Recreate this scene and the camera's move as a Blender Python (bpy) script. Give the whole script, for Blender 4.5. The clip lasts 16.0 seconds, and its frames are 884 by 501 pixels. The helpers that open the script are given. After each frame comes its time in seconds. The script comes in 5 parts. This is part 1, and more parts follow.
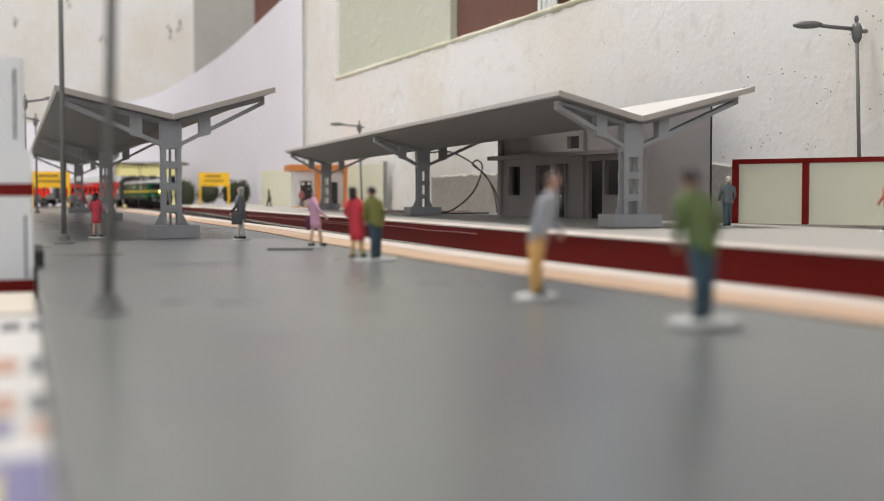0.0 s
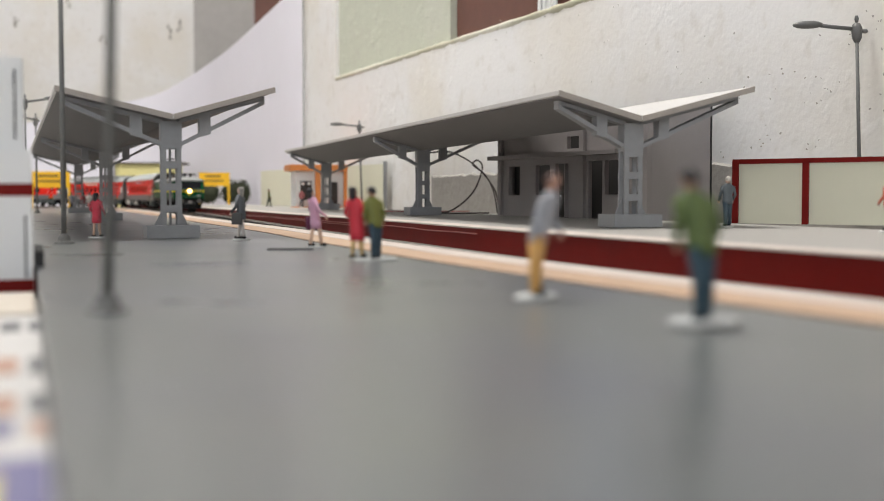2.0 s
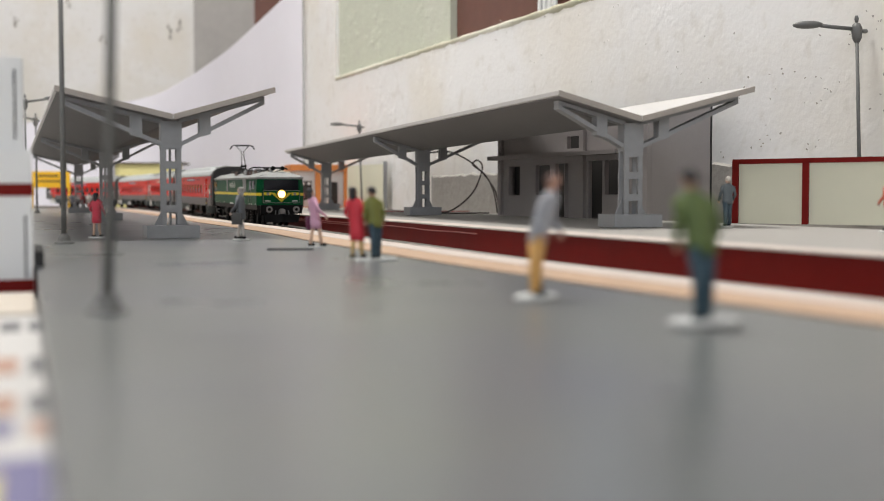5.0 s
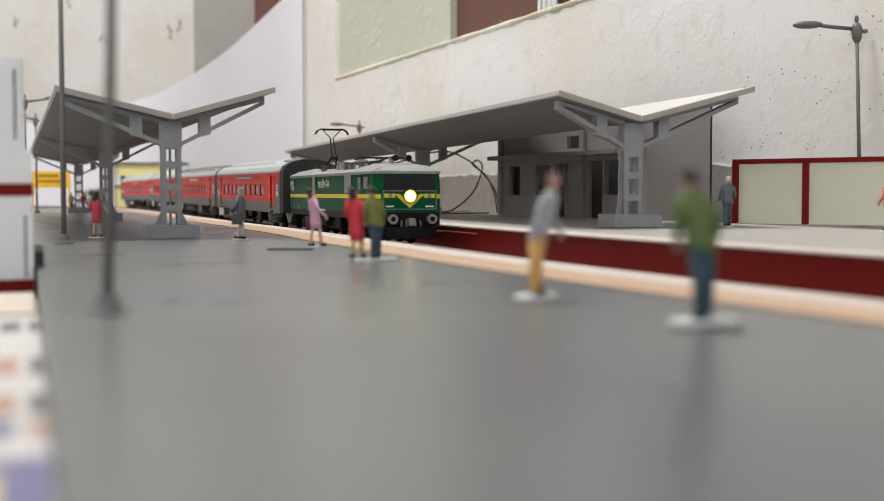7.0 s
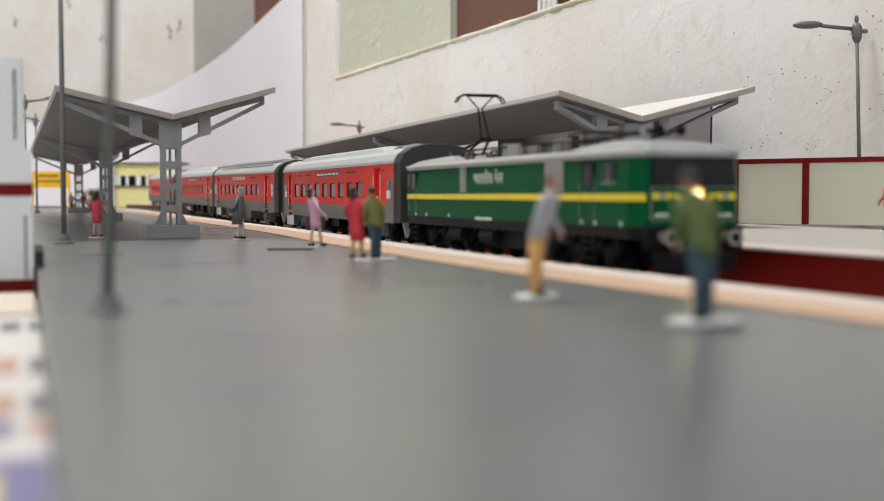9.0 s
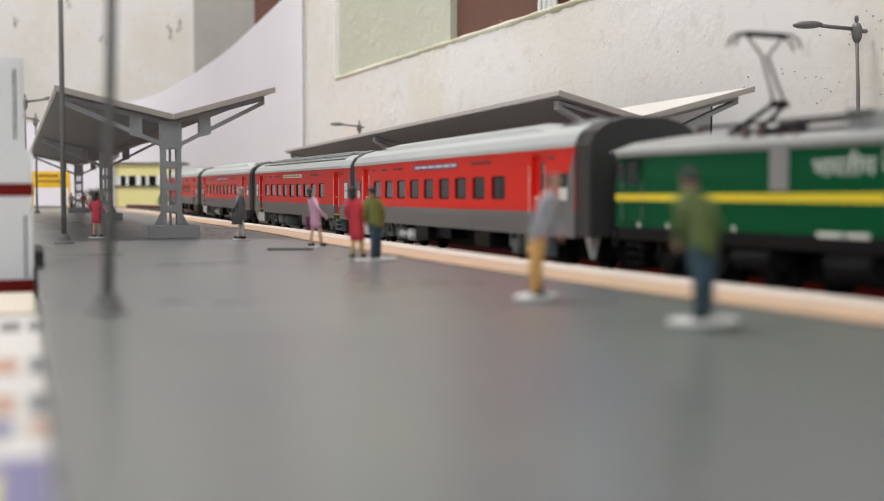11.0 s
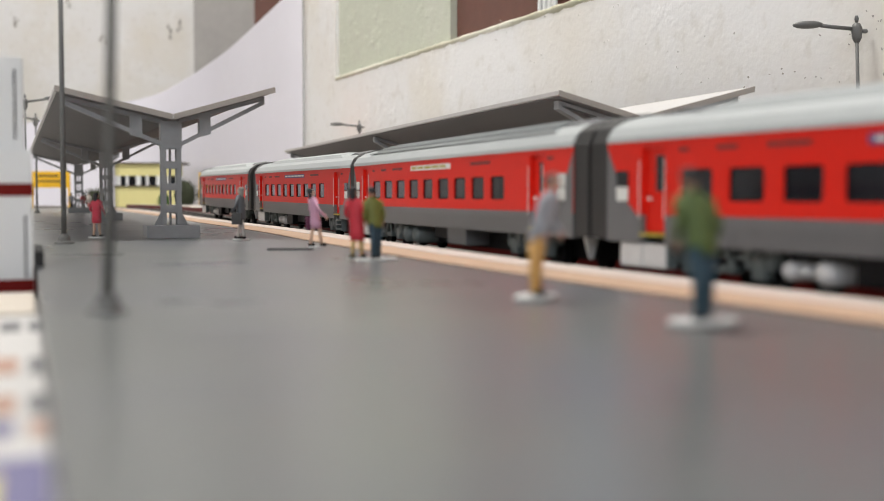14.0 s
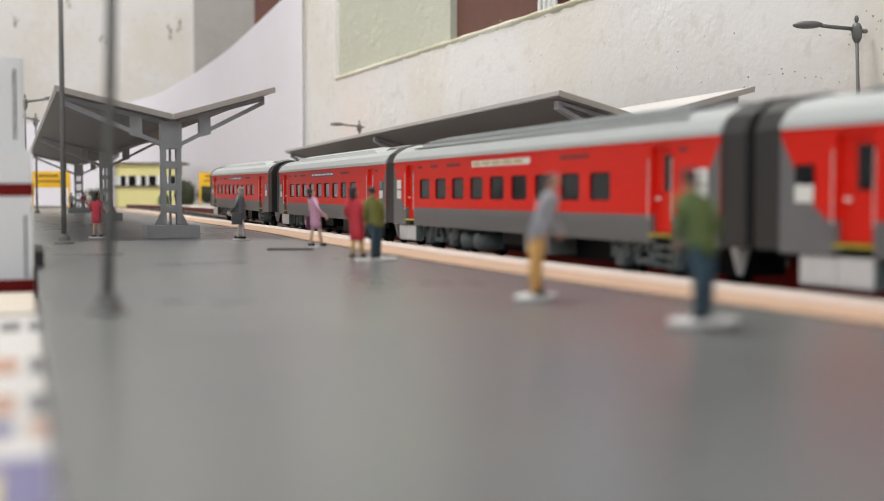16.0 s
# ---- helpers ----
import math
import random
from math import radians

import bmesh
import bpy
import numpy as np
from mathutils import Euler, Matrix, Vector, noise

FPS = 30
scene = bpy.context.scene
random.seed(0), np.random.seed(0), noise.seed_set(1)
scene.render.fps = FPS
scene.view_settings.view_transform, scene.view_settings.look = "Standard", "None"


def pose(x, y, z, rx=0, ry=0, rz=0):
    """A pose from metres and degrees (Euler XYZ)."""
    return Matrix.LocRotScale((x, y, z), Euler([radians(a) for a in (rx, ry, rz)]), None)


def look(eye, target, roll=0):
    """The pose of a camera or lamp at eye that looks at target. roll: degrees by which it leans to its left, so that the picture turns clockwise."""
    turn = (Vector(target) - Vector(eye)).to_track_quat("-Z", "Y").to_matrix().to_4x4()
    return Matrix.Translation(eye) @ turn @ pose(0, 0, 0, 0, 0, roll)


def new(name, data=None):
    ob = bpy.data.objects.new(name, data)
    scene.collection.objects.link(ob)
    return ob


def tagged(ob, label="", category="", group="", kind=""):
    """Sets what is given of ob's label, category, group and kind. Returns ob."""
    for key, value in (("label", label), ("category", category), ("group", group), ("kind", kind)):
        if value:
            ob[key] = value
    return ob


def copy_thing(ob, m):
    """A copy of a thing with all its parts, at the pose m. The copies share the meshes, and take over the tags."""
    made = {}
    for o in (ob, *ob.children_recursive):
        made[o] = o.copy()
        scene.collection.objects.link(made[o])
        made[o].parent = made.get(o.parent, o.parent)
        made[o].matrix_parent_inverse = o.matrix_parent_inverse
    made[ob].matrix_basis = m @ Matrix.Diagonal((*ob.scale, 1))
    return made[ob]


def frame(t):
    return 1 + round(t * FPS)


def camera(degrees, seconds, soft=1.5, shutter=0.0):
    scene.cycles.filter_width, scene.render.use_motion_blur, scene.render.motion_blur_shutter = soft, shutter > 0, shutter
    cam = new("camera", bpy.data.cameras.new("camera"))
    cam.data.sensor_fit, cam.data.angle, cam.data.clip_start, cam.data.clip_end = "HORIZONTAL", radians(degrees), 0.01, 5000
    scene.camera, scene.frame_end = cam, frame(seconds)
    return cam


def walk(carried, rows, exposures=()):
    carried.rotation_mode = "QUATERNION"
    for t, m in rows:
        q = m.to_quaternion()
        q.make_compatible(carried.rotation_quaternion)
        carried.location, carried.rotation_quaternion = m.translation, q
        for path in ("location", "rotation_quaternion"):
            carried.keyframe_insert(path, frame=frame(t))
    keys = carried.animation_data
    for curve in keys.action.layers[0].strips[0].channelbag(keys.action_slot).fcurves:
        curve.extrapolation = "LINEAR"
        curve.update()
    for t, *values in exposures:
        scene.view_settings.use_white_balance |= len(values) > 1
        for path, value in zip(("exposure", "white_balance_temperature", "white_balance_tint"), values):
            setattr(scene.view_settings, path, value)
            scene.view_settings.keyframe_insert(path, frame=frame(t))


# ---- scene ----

# lengths in the building code are centimetres; K turns them into metres
K = 0.01
EYE_Z = 2.08
cam = camera(40.95, 16.0, soft=0.6)
EYE = pose(0, 0, EYE_Z * K, 90 - 2.686, 0, 0)
walk(cam, [(0.0, EYE), (16.0, EYE)])
cam.data.dof.use_dof = True
cam.data.dof.focus_distance = 0.72
cam.data.dof.aperture_fstop = 14.5
scene.view_settings.exposure = 0.14

# ---------------------------------------------------------------- light
world = bpy.data.worlds.new("world")
scene.world = world
world.use_nodes = True
sky = world.node_tree.nodes.new("ShaderNodeTexSky")
sky.sky_type = "NISHITA"
sky.sun_disc = False
sky.sun_elevation = radians(45)
world.node_tree.links.new(sky.outputs[0], world.node_tree.nodes["Background"].inputs[0])
world.node_tree.nodes["Background"].inputs[1].default_value = 0.1


def area_lamp(name, eye, target, sx, sy, watts, color):
    data = bpy.data.lights.new(name, "AREA")
    data.shape, data.size, data.size_y, data.energy, data.color = "RECTANGLE", sx * K, sy * K, watts, color
    ob = new(name, data)
    ob.matrix_world = look([c * K for c in eye], [c * K for c in target])
    return ob


area_lamp("ceiling_light_glow", (-46, 112, 222), (-46, 112.5, 0), 70, 70, 54.5, (1.0, 0.965, 0.925))
area_lamp("window_daylight", (-45, -154, 95), (-30, 60, 30), 150, 120, 13, (0.96, 0.97, 1.0))


# ---------------------------------------------------------------- materials
def material(name, base, rough=0.5, metal=0.0, grain=400.0, vary=0.10, stain=40.0, stain_vary=0.08, bump=0.0, depth=0.001,
             bump_scale=600.0, coat=0.0, random=0.0, spec=0.5, tint=None, tint_scale=4.0, tint_share=0.5):
    m = bpy.data.materials.new(name)
    m.use_nodes = True
    nt = m.node_tree
    b = nt.nodes["Principled BSDF"]
    b.inputs["Roughness"].default_value, b.inputs["Metallic"].default_value = rough, metal
    b.inputs["Coat Weight"].default_value = coat
    b.inputs["Specular IOR Level"].default_value = spec
    co = nt.nodes.new("ShaderNodeTexCoord")

    def tex(scale, detail=4):
        n = nt.nodes.new("ShaderNodeTexNoise")
        n.inputs["Scale"].default_value, n.inputs["Detail"].default_value = scale, detail
        nt.links.new(co.outputs["Object"], n.inputs["Vector"])
        return n
    g, s = tex(grain), tex(stain)
    total = nt.nodes.new("ShaderNodeMath")
    total.operation = "MULTIPLY_ADD"
    nt.links.new(g.outputs[0], total.inputs[0])
    total.inputs[1].default_value = vary * 2
    total.inputs[2].default_value = 1 - vary - stain_vary
    more = nt.nodes.new("ShaderNodeMath")
    more.operation = "MULTIPLY_ADD"
    nt.links.new(s.outputs[0], more.inputs[0])
    more.inputs[1].default_value = stain_vary * 2
    nt.links.new(total.outputs[0], more.inputs[2])
    value = more
    if random:
        info = nt.nodes.new("ShaderNodeObjectInfo")
        r = nt.nodes.new("ShaderNodeMath")
        r.operation = "MULTIPLY_ADD"
        nt.links.new(info.outputs["Random"], r.inputs[0])
        r.inputs[1].default_value = random
        nt.links.new(more.outputs[0], r.inputs[2])
        value = r
    hsv = nt.nodes.new("ShaderNodeHueSaturation")
    hsv.inputs["Color"].default_value = (*base, 1)
    if tint:
        t1, ramp, mix = tex(tint_scale, 8), nt.nodes.new("ShaderNodeValToRGB"), nt.nodes.new("ShaderNodeMix")
        mix.data_type = "RGBA"
        ramp.color_ramp.elements[0].position, ramp.color_ramp.elements[1].position = 1 - tint_share - 0.05, 1 - tint_share + 0.2
        nt.links.new(t1.outputs[0], ramp.inputs[0])
        nt.links.new(ramp.outputs[0], mix.inputs["Factor"])
        mix.inputs["A"].default_value, mix.inputs["B"].default_value = (*base, 1), (*tint, 1)
        nt.links.new(mix.outputs["Result"], hsv.inputs["Color"])
    nt.links.new(value.outputs[0], hsv.inputs["Value"])
    nt.links.new(hsv.outputs[0], b.inputs["Base Color"])
    rg = nt.nodes.new("ShaderNodeMath")
    rg.operation = "MULTIPLY_ADD"
    nt.links.new(s.outputs[0], rg.inputs[0])
    rg.inputs[1].default_value, rg.inputs[2].default_value = 0.12, max(0.0, rough - 0.06)
    nt.links.new(rg.outputs[0], b.inputs["Roughness"])
    if bump:
        bt = tex(bump_scale, 6)
        bn = nt.nodes.new("ShaderNodeBump")
        bn.inputs["Strength"].default_value = bump
        bn.inputs["Distance"].default_value = depth
        nt.links.new(bt.outputs[0], bn.inputs["Height"])
        nt.links.new(bn.outputs[0], b.inputs["Normal"])
    return m


def plaster(name, base, warm, relief, warm_share=0.45):
    """Hand-laid lime plaster: smooth fields, flaked and trowelled fields, warm old paint showing through."""
    m = bpy.data.materials.new(name)
    m.use_nodes = True
    nt = m.node_tree
    b = nt.nodes["Principled BSDF"]
    b.inputs["Roughness"].default_value, b.inputs["Specular IOR Level"].default_value = 0.85, 0.3
    co = nt.nodes.new("ShaderNodeTexCoord")

    def tex(scale, detail, lo, hi, distort=0.0):
        n, r = nt.nodes.new("ShaderNodeTexNoise"), nt.nodes.new("ShaderNodeMapRange")
        n.inputs["Scale"].default_value, n.inputs["Detail"].default_value, n.inputs["Distortion"].default_value = scale, detail, distort
        nt.links.new(co.outputs["Object"], n.inputs["Vector"])
        nt.links.new(n.outputs[0], r.inputs["Value"])
        r.inputs["From Min"].default_value, r.inputs["From Max"].default_value = lo, hi
        return r.outputs[0]

    def calc(kind, a, c, d=0.0):
        n = nt.nodes.new("ShaderNodeMath")
        n.operation = kind
        for i, v in enumerate((a, c, d)):
            if isinstance(v, float):
                n.inputs[i].default_value = v
            else:
                nt.links.new(v, n.inputs[i])
        return n.outputs[0]

    def blend(f, a, c):
        n = nt.nodes.new("ShaderNodeMix")
        n.data_type = "RGBA"
        nt.links.new(f, n.inputs["Factor"])
        for key, v in (("A", a), ("B", c)):
            if isinstance(v, tuple):
                n.inputs[key].default_value = (*v, 1)
            else:
                nt.links.new(v, n.inputs[key])
        return n.outputs["Result"]
    field = tex(7.0, 3, 0.44, 0.62)
    flakes = calc("MULTIPLY", tex(55.0, 5, 0.50, 0.60, 0.1), field)
    trowel = tex(13.0, 4, 0.25, 0.75, 0.3)
    color = blend(tex(5.0, 5, 1 - warm_share - 0.08, 1 - warm_share + 0.16), base, warm)
    color = blend(calc("MULTIPLY", tex(70.0, 8, 0.56, 0.70), 0.35), color, tuple(0.82 * c for c in warm))
    color = blend(calc("MULTIPLY", flakes, 0.30), color, tuple(min(0.85, 1.08 * c) for c in base))
    nt.links.new(color, b.inputs["Base Color"])
    height = calc("MULTIPLY_ADD", flakes, 0.4, calc("MULTIPLY_ADD", trowel, 0.5, calc("MULTIPLY", tex(230.0, 6, 0.2, 0.8), 0.2)))
    bn = nt.nodes.new("ShaderNodeBump")
    bn.inputs["Strength"].default_value, bn.inputs["Distance"].default_value = relief, 0.0016
    nt.links.new(height, bn.inputs["Height"])
    nt.links.new(bn.outputs[0], b.inputs["Normal"])
    return m


def glowing(name, color, strength):
    m = bpy.data.materials.new(name)
    m.use_nodes = True
    b = m.node_tree.nodes["Principled BSDF"]
    b.inputs["Base Color"].default_value = (*color, 1)
    b.inputs["Emission Color"].default_value = (*color, 1)
    b.inputs["Emission Strength"].default_value = strength
    return m


M = {
    "plaster": plaster("rough_white_plaster", (0.79, 0.785, 0.78), (0.74, 0.705, 0.64), 0.5),
    "green_plaster": plaster("pale_green_plaster", (0.55, 0.575, 0.48), (0.60, 0.59, 0.53), 0.6, 0.35),
    "sill_plaster": plaster("crumbling_cream_plaster", (0.72, 0.70, 0.60), (0.50, 0.48, 0.36), 1.0, 0.55),
    "cement": material("bare_cement", (0.36, 0.34, 0.31), 0.95, grain=180, vary=0.18, stain=18, stain_vary=0.15, bump=1.0, bump_scale=160),
    "paper": material("lavender_white_paper", (0.80, 0.785, 0.855), 0.8, grain=20, vary=0.02, stain=3, stain_vary=0.04),
    "old_wood": material("brown_window_wood", (0.13, 0.05, 0.035), 0.5, grain=60, vary=0.25, stain=10, stain_vary=0.15),
    "table": material("plywood_table", (0.36, 0.345, 0.33), 0.6, grain=50, vary=0.12, stain=8),
    "platform": material("grey_painted_platform", (0.140, 0.150, 0.146), 0.29, grain=700, vary=0.06, stain=20, stain_vary=0.16, bump=0.06, bump_scale=60, tint=(0.110, 0.116, 0.136), spec=0.55, tint_scale=11),
    "platform_far": material("grey_paper_platform", (0.34, 0.325, 0.30), 0.6, grain=500, vary=0.08, stain=16, stain_vary=0.08),
    "edge_white": material("white_platform_edge", (0.57, 0.50, 0.45), 0.65, grain=300, vary=0.10, stain=60, stain_vary=0.12, bump=0.3, bump_scale=300),
    "edge_orange": material("faded_orange_band", (0.47, 0.32, 0.215), 0.65, grain=250, vary=0.10, stain=35, stain_vary=0.16),
    "maroon": material("maroon_painted_card", (0.165, 0.009, 0.007), 0.5, grain=150, vary=0.12, stain=25, stain_vary=0.22, spec=0.12),
    "wire_red": material("dull_red_wire", (0.30, 0.09, 0.08), 0.4),
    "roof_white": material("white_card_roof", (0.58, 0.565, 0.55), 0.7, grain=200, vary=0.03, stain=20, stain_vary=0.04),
    "roof_edge": material("beige_card_edge", (0.38, 0.345, 0.31), 0.8, grain=300, vary=0.08),
    # shaded copy of the white roof card, darkened for the underside
    "roof_shaded": material("shaded_card_underside", (0.18, 0.172, 0.171), 0.8, grain=200, vary=0.04, stain=20),
    "steel_grey": material("grey_painted_column", (0.27, 0.275, 0.28), 0.5, grain=400, vary=0.08, stain=60, stain_vary=0.12),
    "building": material("grey_card_building", (0.315, 0.293, 0.288), 0.75, grain=200, vary=0.04, stain=20, stain_vary=0.06),
    # near-black base colour holds the shade inside rooms and openings
    "building_dark": material("dark_shade_card", (0.05, 0.045, 0.042), 0.9),
    "card_black": material("black_card_edge", (0.02, 0.02, 0.02), 0.7),
    "cream": material("cream_panel_card", (0.68, 0.67, 0.53), 0.75, grain=100, vary=0.02, stain=12, stain_vary=0.05),
    "yellow_wall": material("pale_yellow_card", (0.72, 0.66, 0.30), 0.7, grain=100, vary=0.04, stain=20),
    "brown_edge": material("dark_brown_trim", (0.07, 0.05, 0.03), 0.7),
    "sign_yellow": material("yellow_sign_card", (0.80, 0.46, 0.01), 0.6, grain=100, vary=0.03),
    "sign_ink": material("dark_sign_ink", (0.22, 0.12, 0.02), 0.7),
    "orange": material("orange_card", (0.62, 0.21, 0.05), 0.6, grain=100, vary=0.05),
    "white_card": material("white_card", (0.76, 0.77, 0.77), 0.6, grain=100, vary=0.02, stain=15, stain_vary=0.04),
    "lamp_metal": material("grey_lamp_metal", (0.15, 0.15, 0.145), 0.5, metal=0.2, grain=500, vary=0.1),
    "glass_dark": material("dark_glass", (0.008, 0.009, 0.013), 0.10, grain=100, vary=0.1, spec=0.3),
    "sleeper": material("black_plastic_sleeper", (0.035, 0.033, 0.03), 0.7, random=0.3),
    "rail": material("nickel_rail", (0.32, 0.29, 0.26), 0.35, metal=0.9),
    "ballast": material("grey_ballast", (0.15, 0.135, 0.12), 0.95, grain=700, vary=0.5, bump=1.0, bump_scale=500),
    "green": material("loco_green", (0.002, 0.082, 0.030), 0.4, grain=300, vary=0.04, stain=40, stain_vary=0.06, spec=0.07),
    "yellow": material("loco_yellow", (0.78, 0.62, 0.02), 0.4, vary=0.03),
    "loco_grey": material("loco_roof_grey", (0.28, 0.29, 0.285), 0.45, grain=300, vary=0.06, stain=60, stain_vary=0.1),
    "black": material("matt_black_plastic", (0.010, 0.010, 0.011), 0.5, grain=300, vary=0.2, spec=0.1),
    "buffer": material("worn_buffer_steel", (0.30, 0.29, 0.28), 0.4, metal=0.4),
    "pale": material("pale_lettering", (0.75, 0.77, 0.74), 0.6),
    "insulator": material("brown_insulator", (0.13, 0.085, 0.07), 0.35),
    "red": material("coach_red", (0.72, 0.020, 0.010), 0.4, grain=200, vary=0.03, stain=20, stain_vary=0.04, spec=0.14),
    "coach_grey": material("coach_grey", (0.155, 0.157, 0.162), 0.45, grain=200, vary=0.05, spec=0.25),
    "coach_roof": material("coach_roof_grey", (0.42, 0.445, 0.445), 0.5, grain=200, vary=0.03, stain=20, stain_vary=0.05),
    "gangway": material("dark_gangway_rubber", (0.024, 0.023, 0.023), 0.6, grain=300, vary=0.1),
    "gangway_red": material("dark_red_coach_end", (0.10, 0.022, 0.022), 0.55),
    "bogie": material("dark_grey_bogie", (0.13, 0.155, 0.155), 0.45, grain=400, vary=0.25),
    "tank": material("silver_tank", (0.72, 0.72, 0.72), 0.35, metal=0.15),
    "step_yellow": material("yellow_step", (0.45, 0.36, 0.04), 0.5),
    "banner": material("purple_banner", (0.10, 0.06, 0.20), 0.5),
    "base_clear": material("pale_figure_base", (0.64, 0.65, 0.63), 0.35),
    "leaf": material("dark_foliage", (0.028, 0.034, 0.014), 0.8, grain=600, vary=0.4, random=0.3),
    "leaf_fresh": material("green_foliage", (0.06, 0.13, 0.03), 0.7, grain=600, vary=0.3),
    "bark": material("brown_bark", (0.08, 0.05, 0.03), 0.9),
    "cable": material("black_cable", (0.03, 0.02, 0.018), 0.5),
    "headlight": glowing("warm_headlight", (1.0, 0.80, 0.36), 5.0),
    "reflector": glowing("warm_reflector", (1.0, 0.56, 0.10), 1.2),
    "print_paper": material("white_printed_paper", (0.56, 0.55, 0.53), 0.6, grain=80, vary=0.03, stain=20, stain_vary=0.05),
    "ink_blue": material("blue_violet_print", (0.15, 0.14, 0.27), 0.6),
    "ink_yellow": material("yellow_print", (0.70, 0.62, 0.22), 0.6),
    "ink_orange": material("orange_print", (0.42, 0.25, 0.18), 0.6),
    "ink_grey": material("grey_print", (0.16, 0.16, 0.165), 0.6),
    "ink_peach": material("peach_print", (0.42, 0.25, 0.18), 0.6),
    "floor": material("grey_floor", (0.35, 0.33, 0.30), 0.6, grain=30, vary=0.1, stain=4),
}


# ---------------------------------------------------------------- mesh helpers
def box(bm, x0, y0, z0, x1, y1, z1, bevel=0.0):
    vs = [bm.verts.new((x, y, z)) for z in (z0, z1) for y in (y0, y1) for x in (x0, x1)]
    fs = [bm.faces.new([vs[i] for i in q]) for q in ((0, 2, 3, 1), (4, 5, 7, 6), (0, 1, 5, 4), (2, 6, 7, 3), (0, 4, 6, 2), (1, 3, 7, 5))]
    if bevel:
        es = {e for f in fs for e in f.edges}
        bmesh.ops.bevel(bm, geom=list(es), offset=bevel, segments=2, affect="EDGES", profile=0.5)
    return bm


def prism(bm, pts, z0, z1):
    """A flat outline, counter-clockwise in x and y, raised from z0 to z1."""
    lo = [bm.verts.new((x, y, z0)) for x, y in pts]
    hi = [bm.verts.new((x, y, z1)) for x, y in pts]
    bm.faces.new(lo[::-1]), bm.faces.new(hi)
    n = len(pts)
    for i in range(n):
        bm.faces.new((lo[i], lo[(i + 1) % n], hi[(i + 1) % n], hi[i]))
    return bm


def loft(bm, rings, close=True):
    """Rings of equal length joined into a closed skin."""
    vs = [[bm.verts.new(p) for p in r] for r in rings]
    n = len(rings[0])
    for a, b in zip(vs, vs[1:]):
        for i in range(n if close else n - 1):
            bm.faces.new((a[i], a[(i + 1) % n], b[(i + 1) % n], b[i]))
    if close:
        bm.faces.new(vs[0][::-1]), bm.faces.new(vs[-1])
    return bm


def tube(bm, pts, r, seg=8, r2=None):
    """A round bar along a line of points."""
    pts = [Vector(p) for p in pts]
    rings = []
    for i, p in enumerate(pts):
        d = (pts[min(i + 1, len(pts) - 1)] - pts[max(i - 1, 0)]).normalized()
        q = d.to_track_quat("Z", "Y")
        rr = r if r2 is None else r + (r2 - r) * i / max(1, len(pts) - 1)
        rings.append([p + q @ Vector((rr * math.cos(2 * math.pi * k / seg), rr * math.sin(2 * math.pi * k / seg), 0)) for k in range(seg)])
    return loft(bm, rings)


def ball(bm, c, rx, ry, rz, seg=10, rows=6):
    rings = []
    for j in range(1, rows):
        a = math.pi * j / rows
        rings.append([(c[0] + rx * math.sin(a) * math.cos(2 * math.pi * k / seg), c[1] + ry * math.sin(a) * math.sin(2 * math.pi * k / seg), c[2] - rz * math.cos(a)) for k in range(seg)])
    return loft(bm, rings)


def part(name, bm, mat, parent=None, label="", smooth=False):
    bmesh.ops.recalc_face_normals(bm, faces=bm.faces)
    me = bpy.data.meshes.new(name)
    for v in bm.verts:
        v.co *= K
    bm.to_mesh(me)
    bm.free()
    me.materials.append(M[mat] if isinstance(mat, str) else mat)
    if smooth:
        for p in me.polygons:
            p.use_smooth = True
    ob = new(name, me)
    ob.parent = parent
    if label:
        ob["label"] = label
    return ob


def BM():
    return bmesh.new()


def at(x, y, z, rz=0.0, rx=0.0, ry=0.0):
    return pose(x * K, y * K, z * K, rx, ry, rz)


def thing(name, m, label, category, group="", kind=""):
    ob = new(name)
    ob.empty_display_size = 0.01
    ob.matrix_basis = m
    return tagged(ob, label, category, group, kind)


# ---------------------------------------------------------------- the line of the track
CONTROL = [(-150, 227), (-114, 225), (-84, 218), (-63, 204), (-50, 187), (-42.2, 172), (-33.3, 148), (-24.7, 124), (-20.1, 111), (-15.6, 98), (-11.3, 86), (-7.6, 76), (-4.15, 66), (-1.6, 58), (0.7, 51), (4.1, 41), (7.1, 33), (11.2, 23), (20.9, 1), (34, -29), (52, -69)]


def spline(pts, n=24):
    p = [Vector(q) for q in pts]
    p = [2 * p[0] - p[1]] + p + [2 * p[-1] - p[-2]]
    out = []
    for i in range(1, len(p) - 2):
        a, b, c, d = p[i - 1:i + 3]
        for k in range(n):
            t = k / n
            out.append(0.5 * (2 * b + (c - a) * t + (2 * a - 5 * b + 4 * c - d) * t * t + (3 * b - a - 3 * c + d) * t ** 3))
    return out + [Vector(pts[-1])]


LINE = spline(CONTROL)
RUN = [0.0]
for a_, b_ in zip(LINE, LINE[1:]):
    RUN.append(RUN[-1] + (b_ - a_).length)
LX, LY = [q.x for q in LINE], [q.y for q in LINE]


def track(s):
    if s > RUN[-1]:
        d = (LINE[-1] - LINE[-2]).normalized()
        return LINE[-1] + d * (s - RUN[-1])
    if s < 0:
        d = (LINE[1] - LINE[0]).normalized()
        return LINE[0] + d * s
    return Vector((float(np.interp(s, RUN, LX)), float(np.interp(s, RUN, LY))))


def beside(s, o):
    """A point o to the right of the way that the train goes."""
    d = (track(s + 0.5) - track(s - 0.5)).normalized()
    return track(s) + o * Vector((d.y, -d.x))


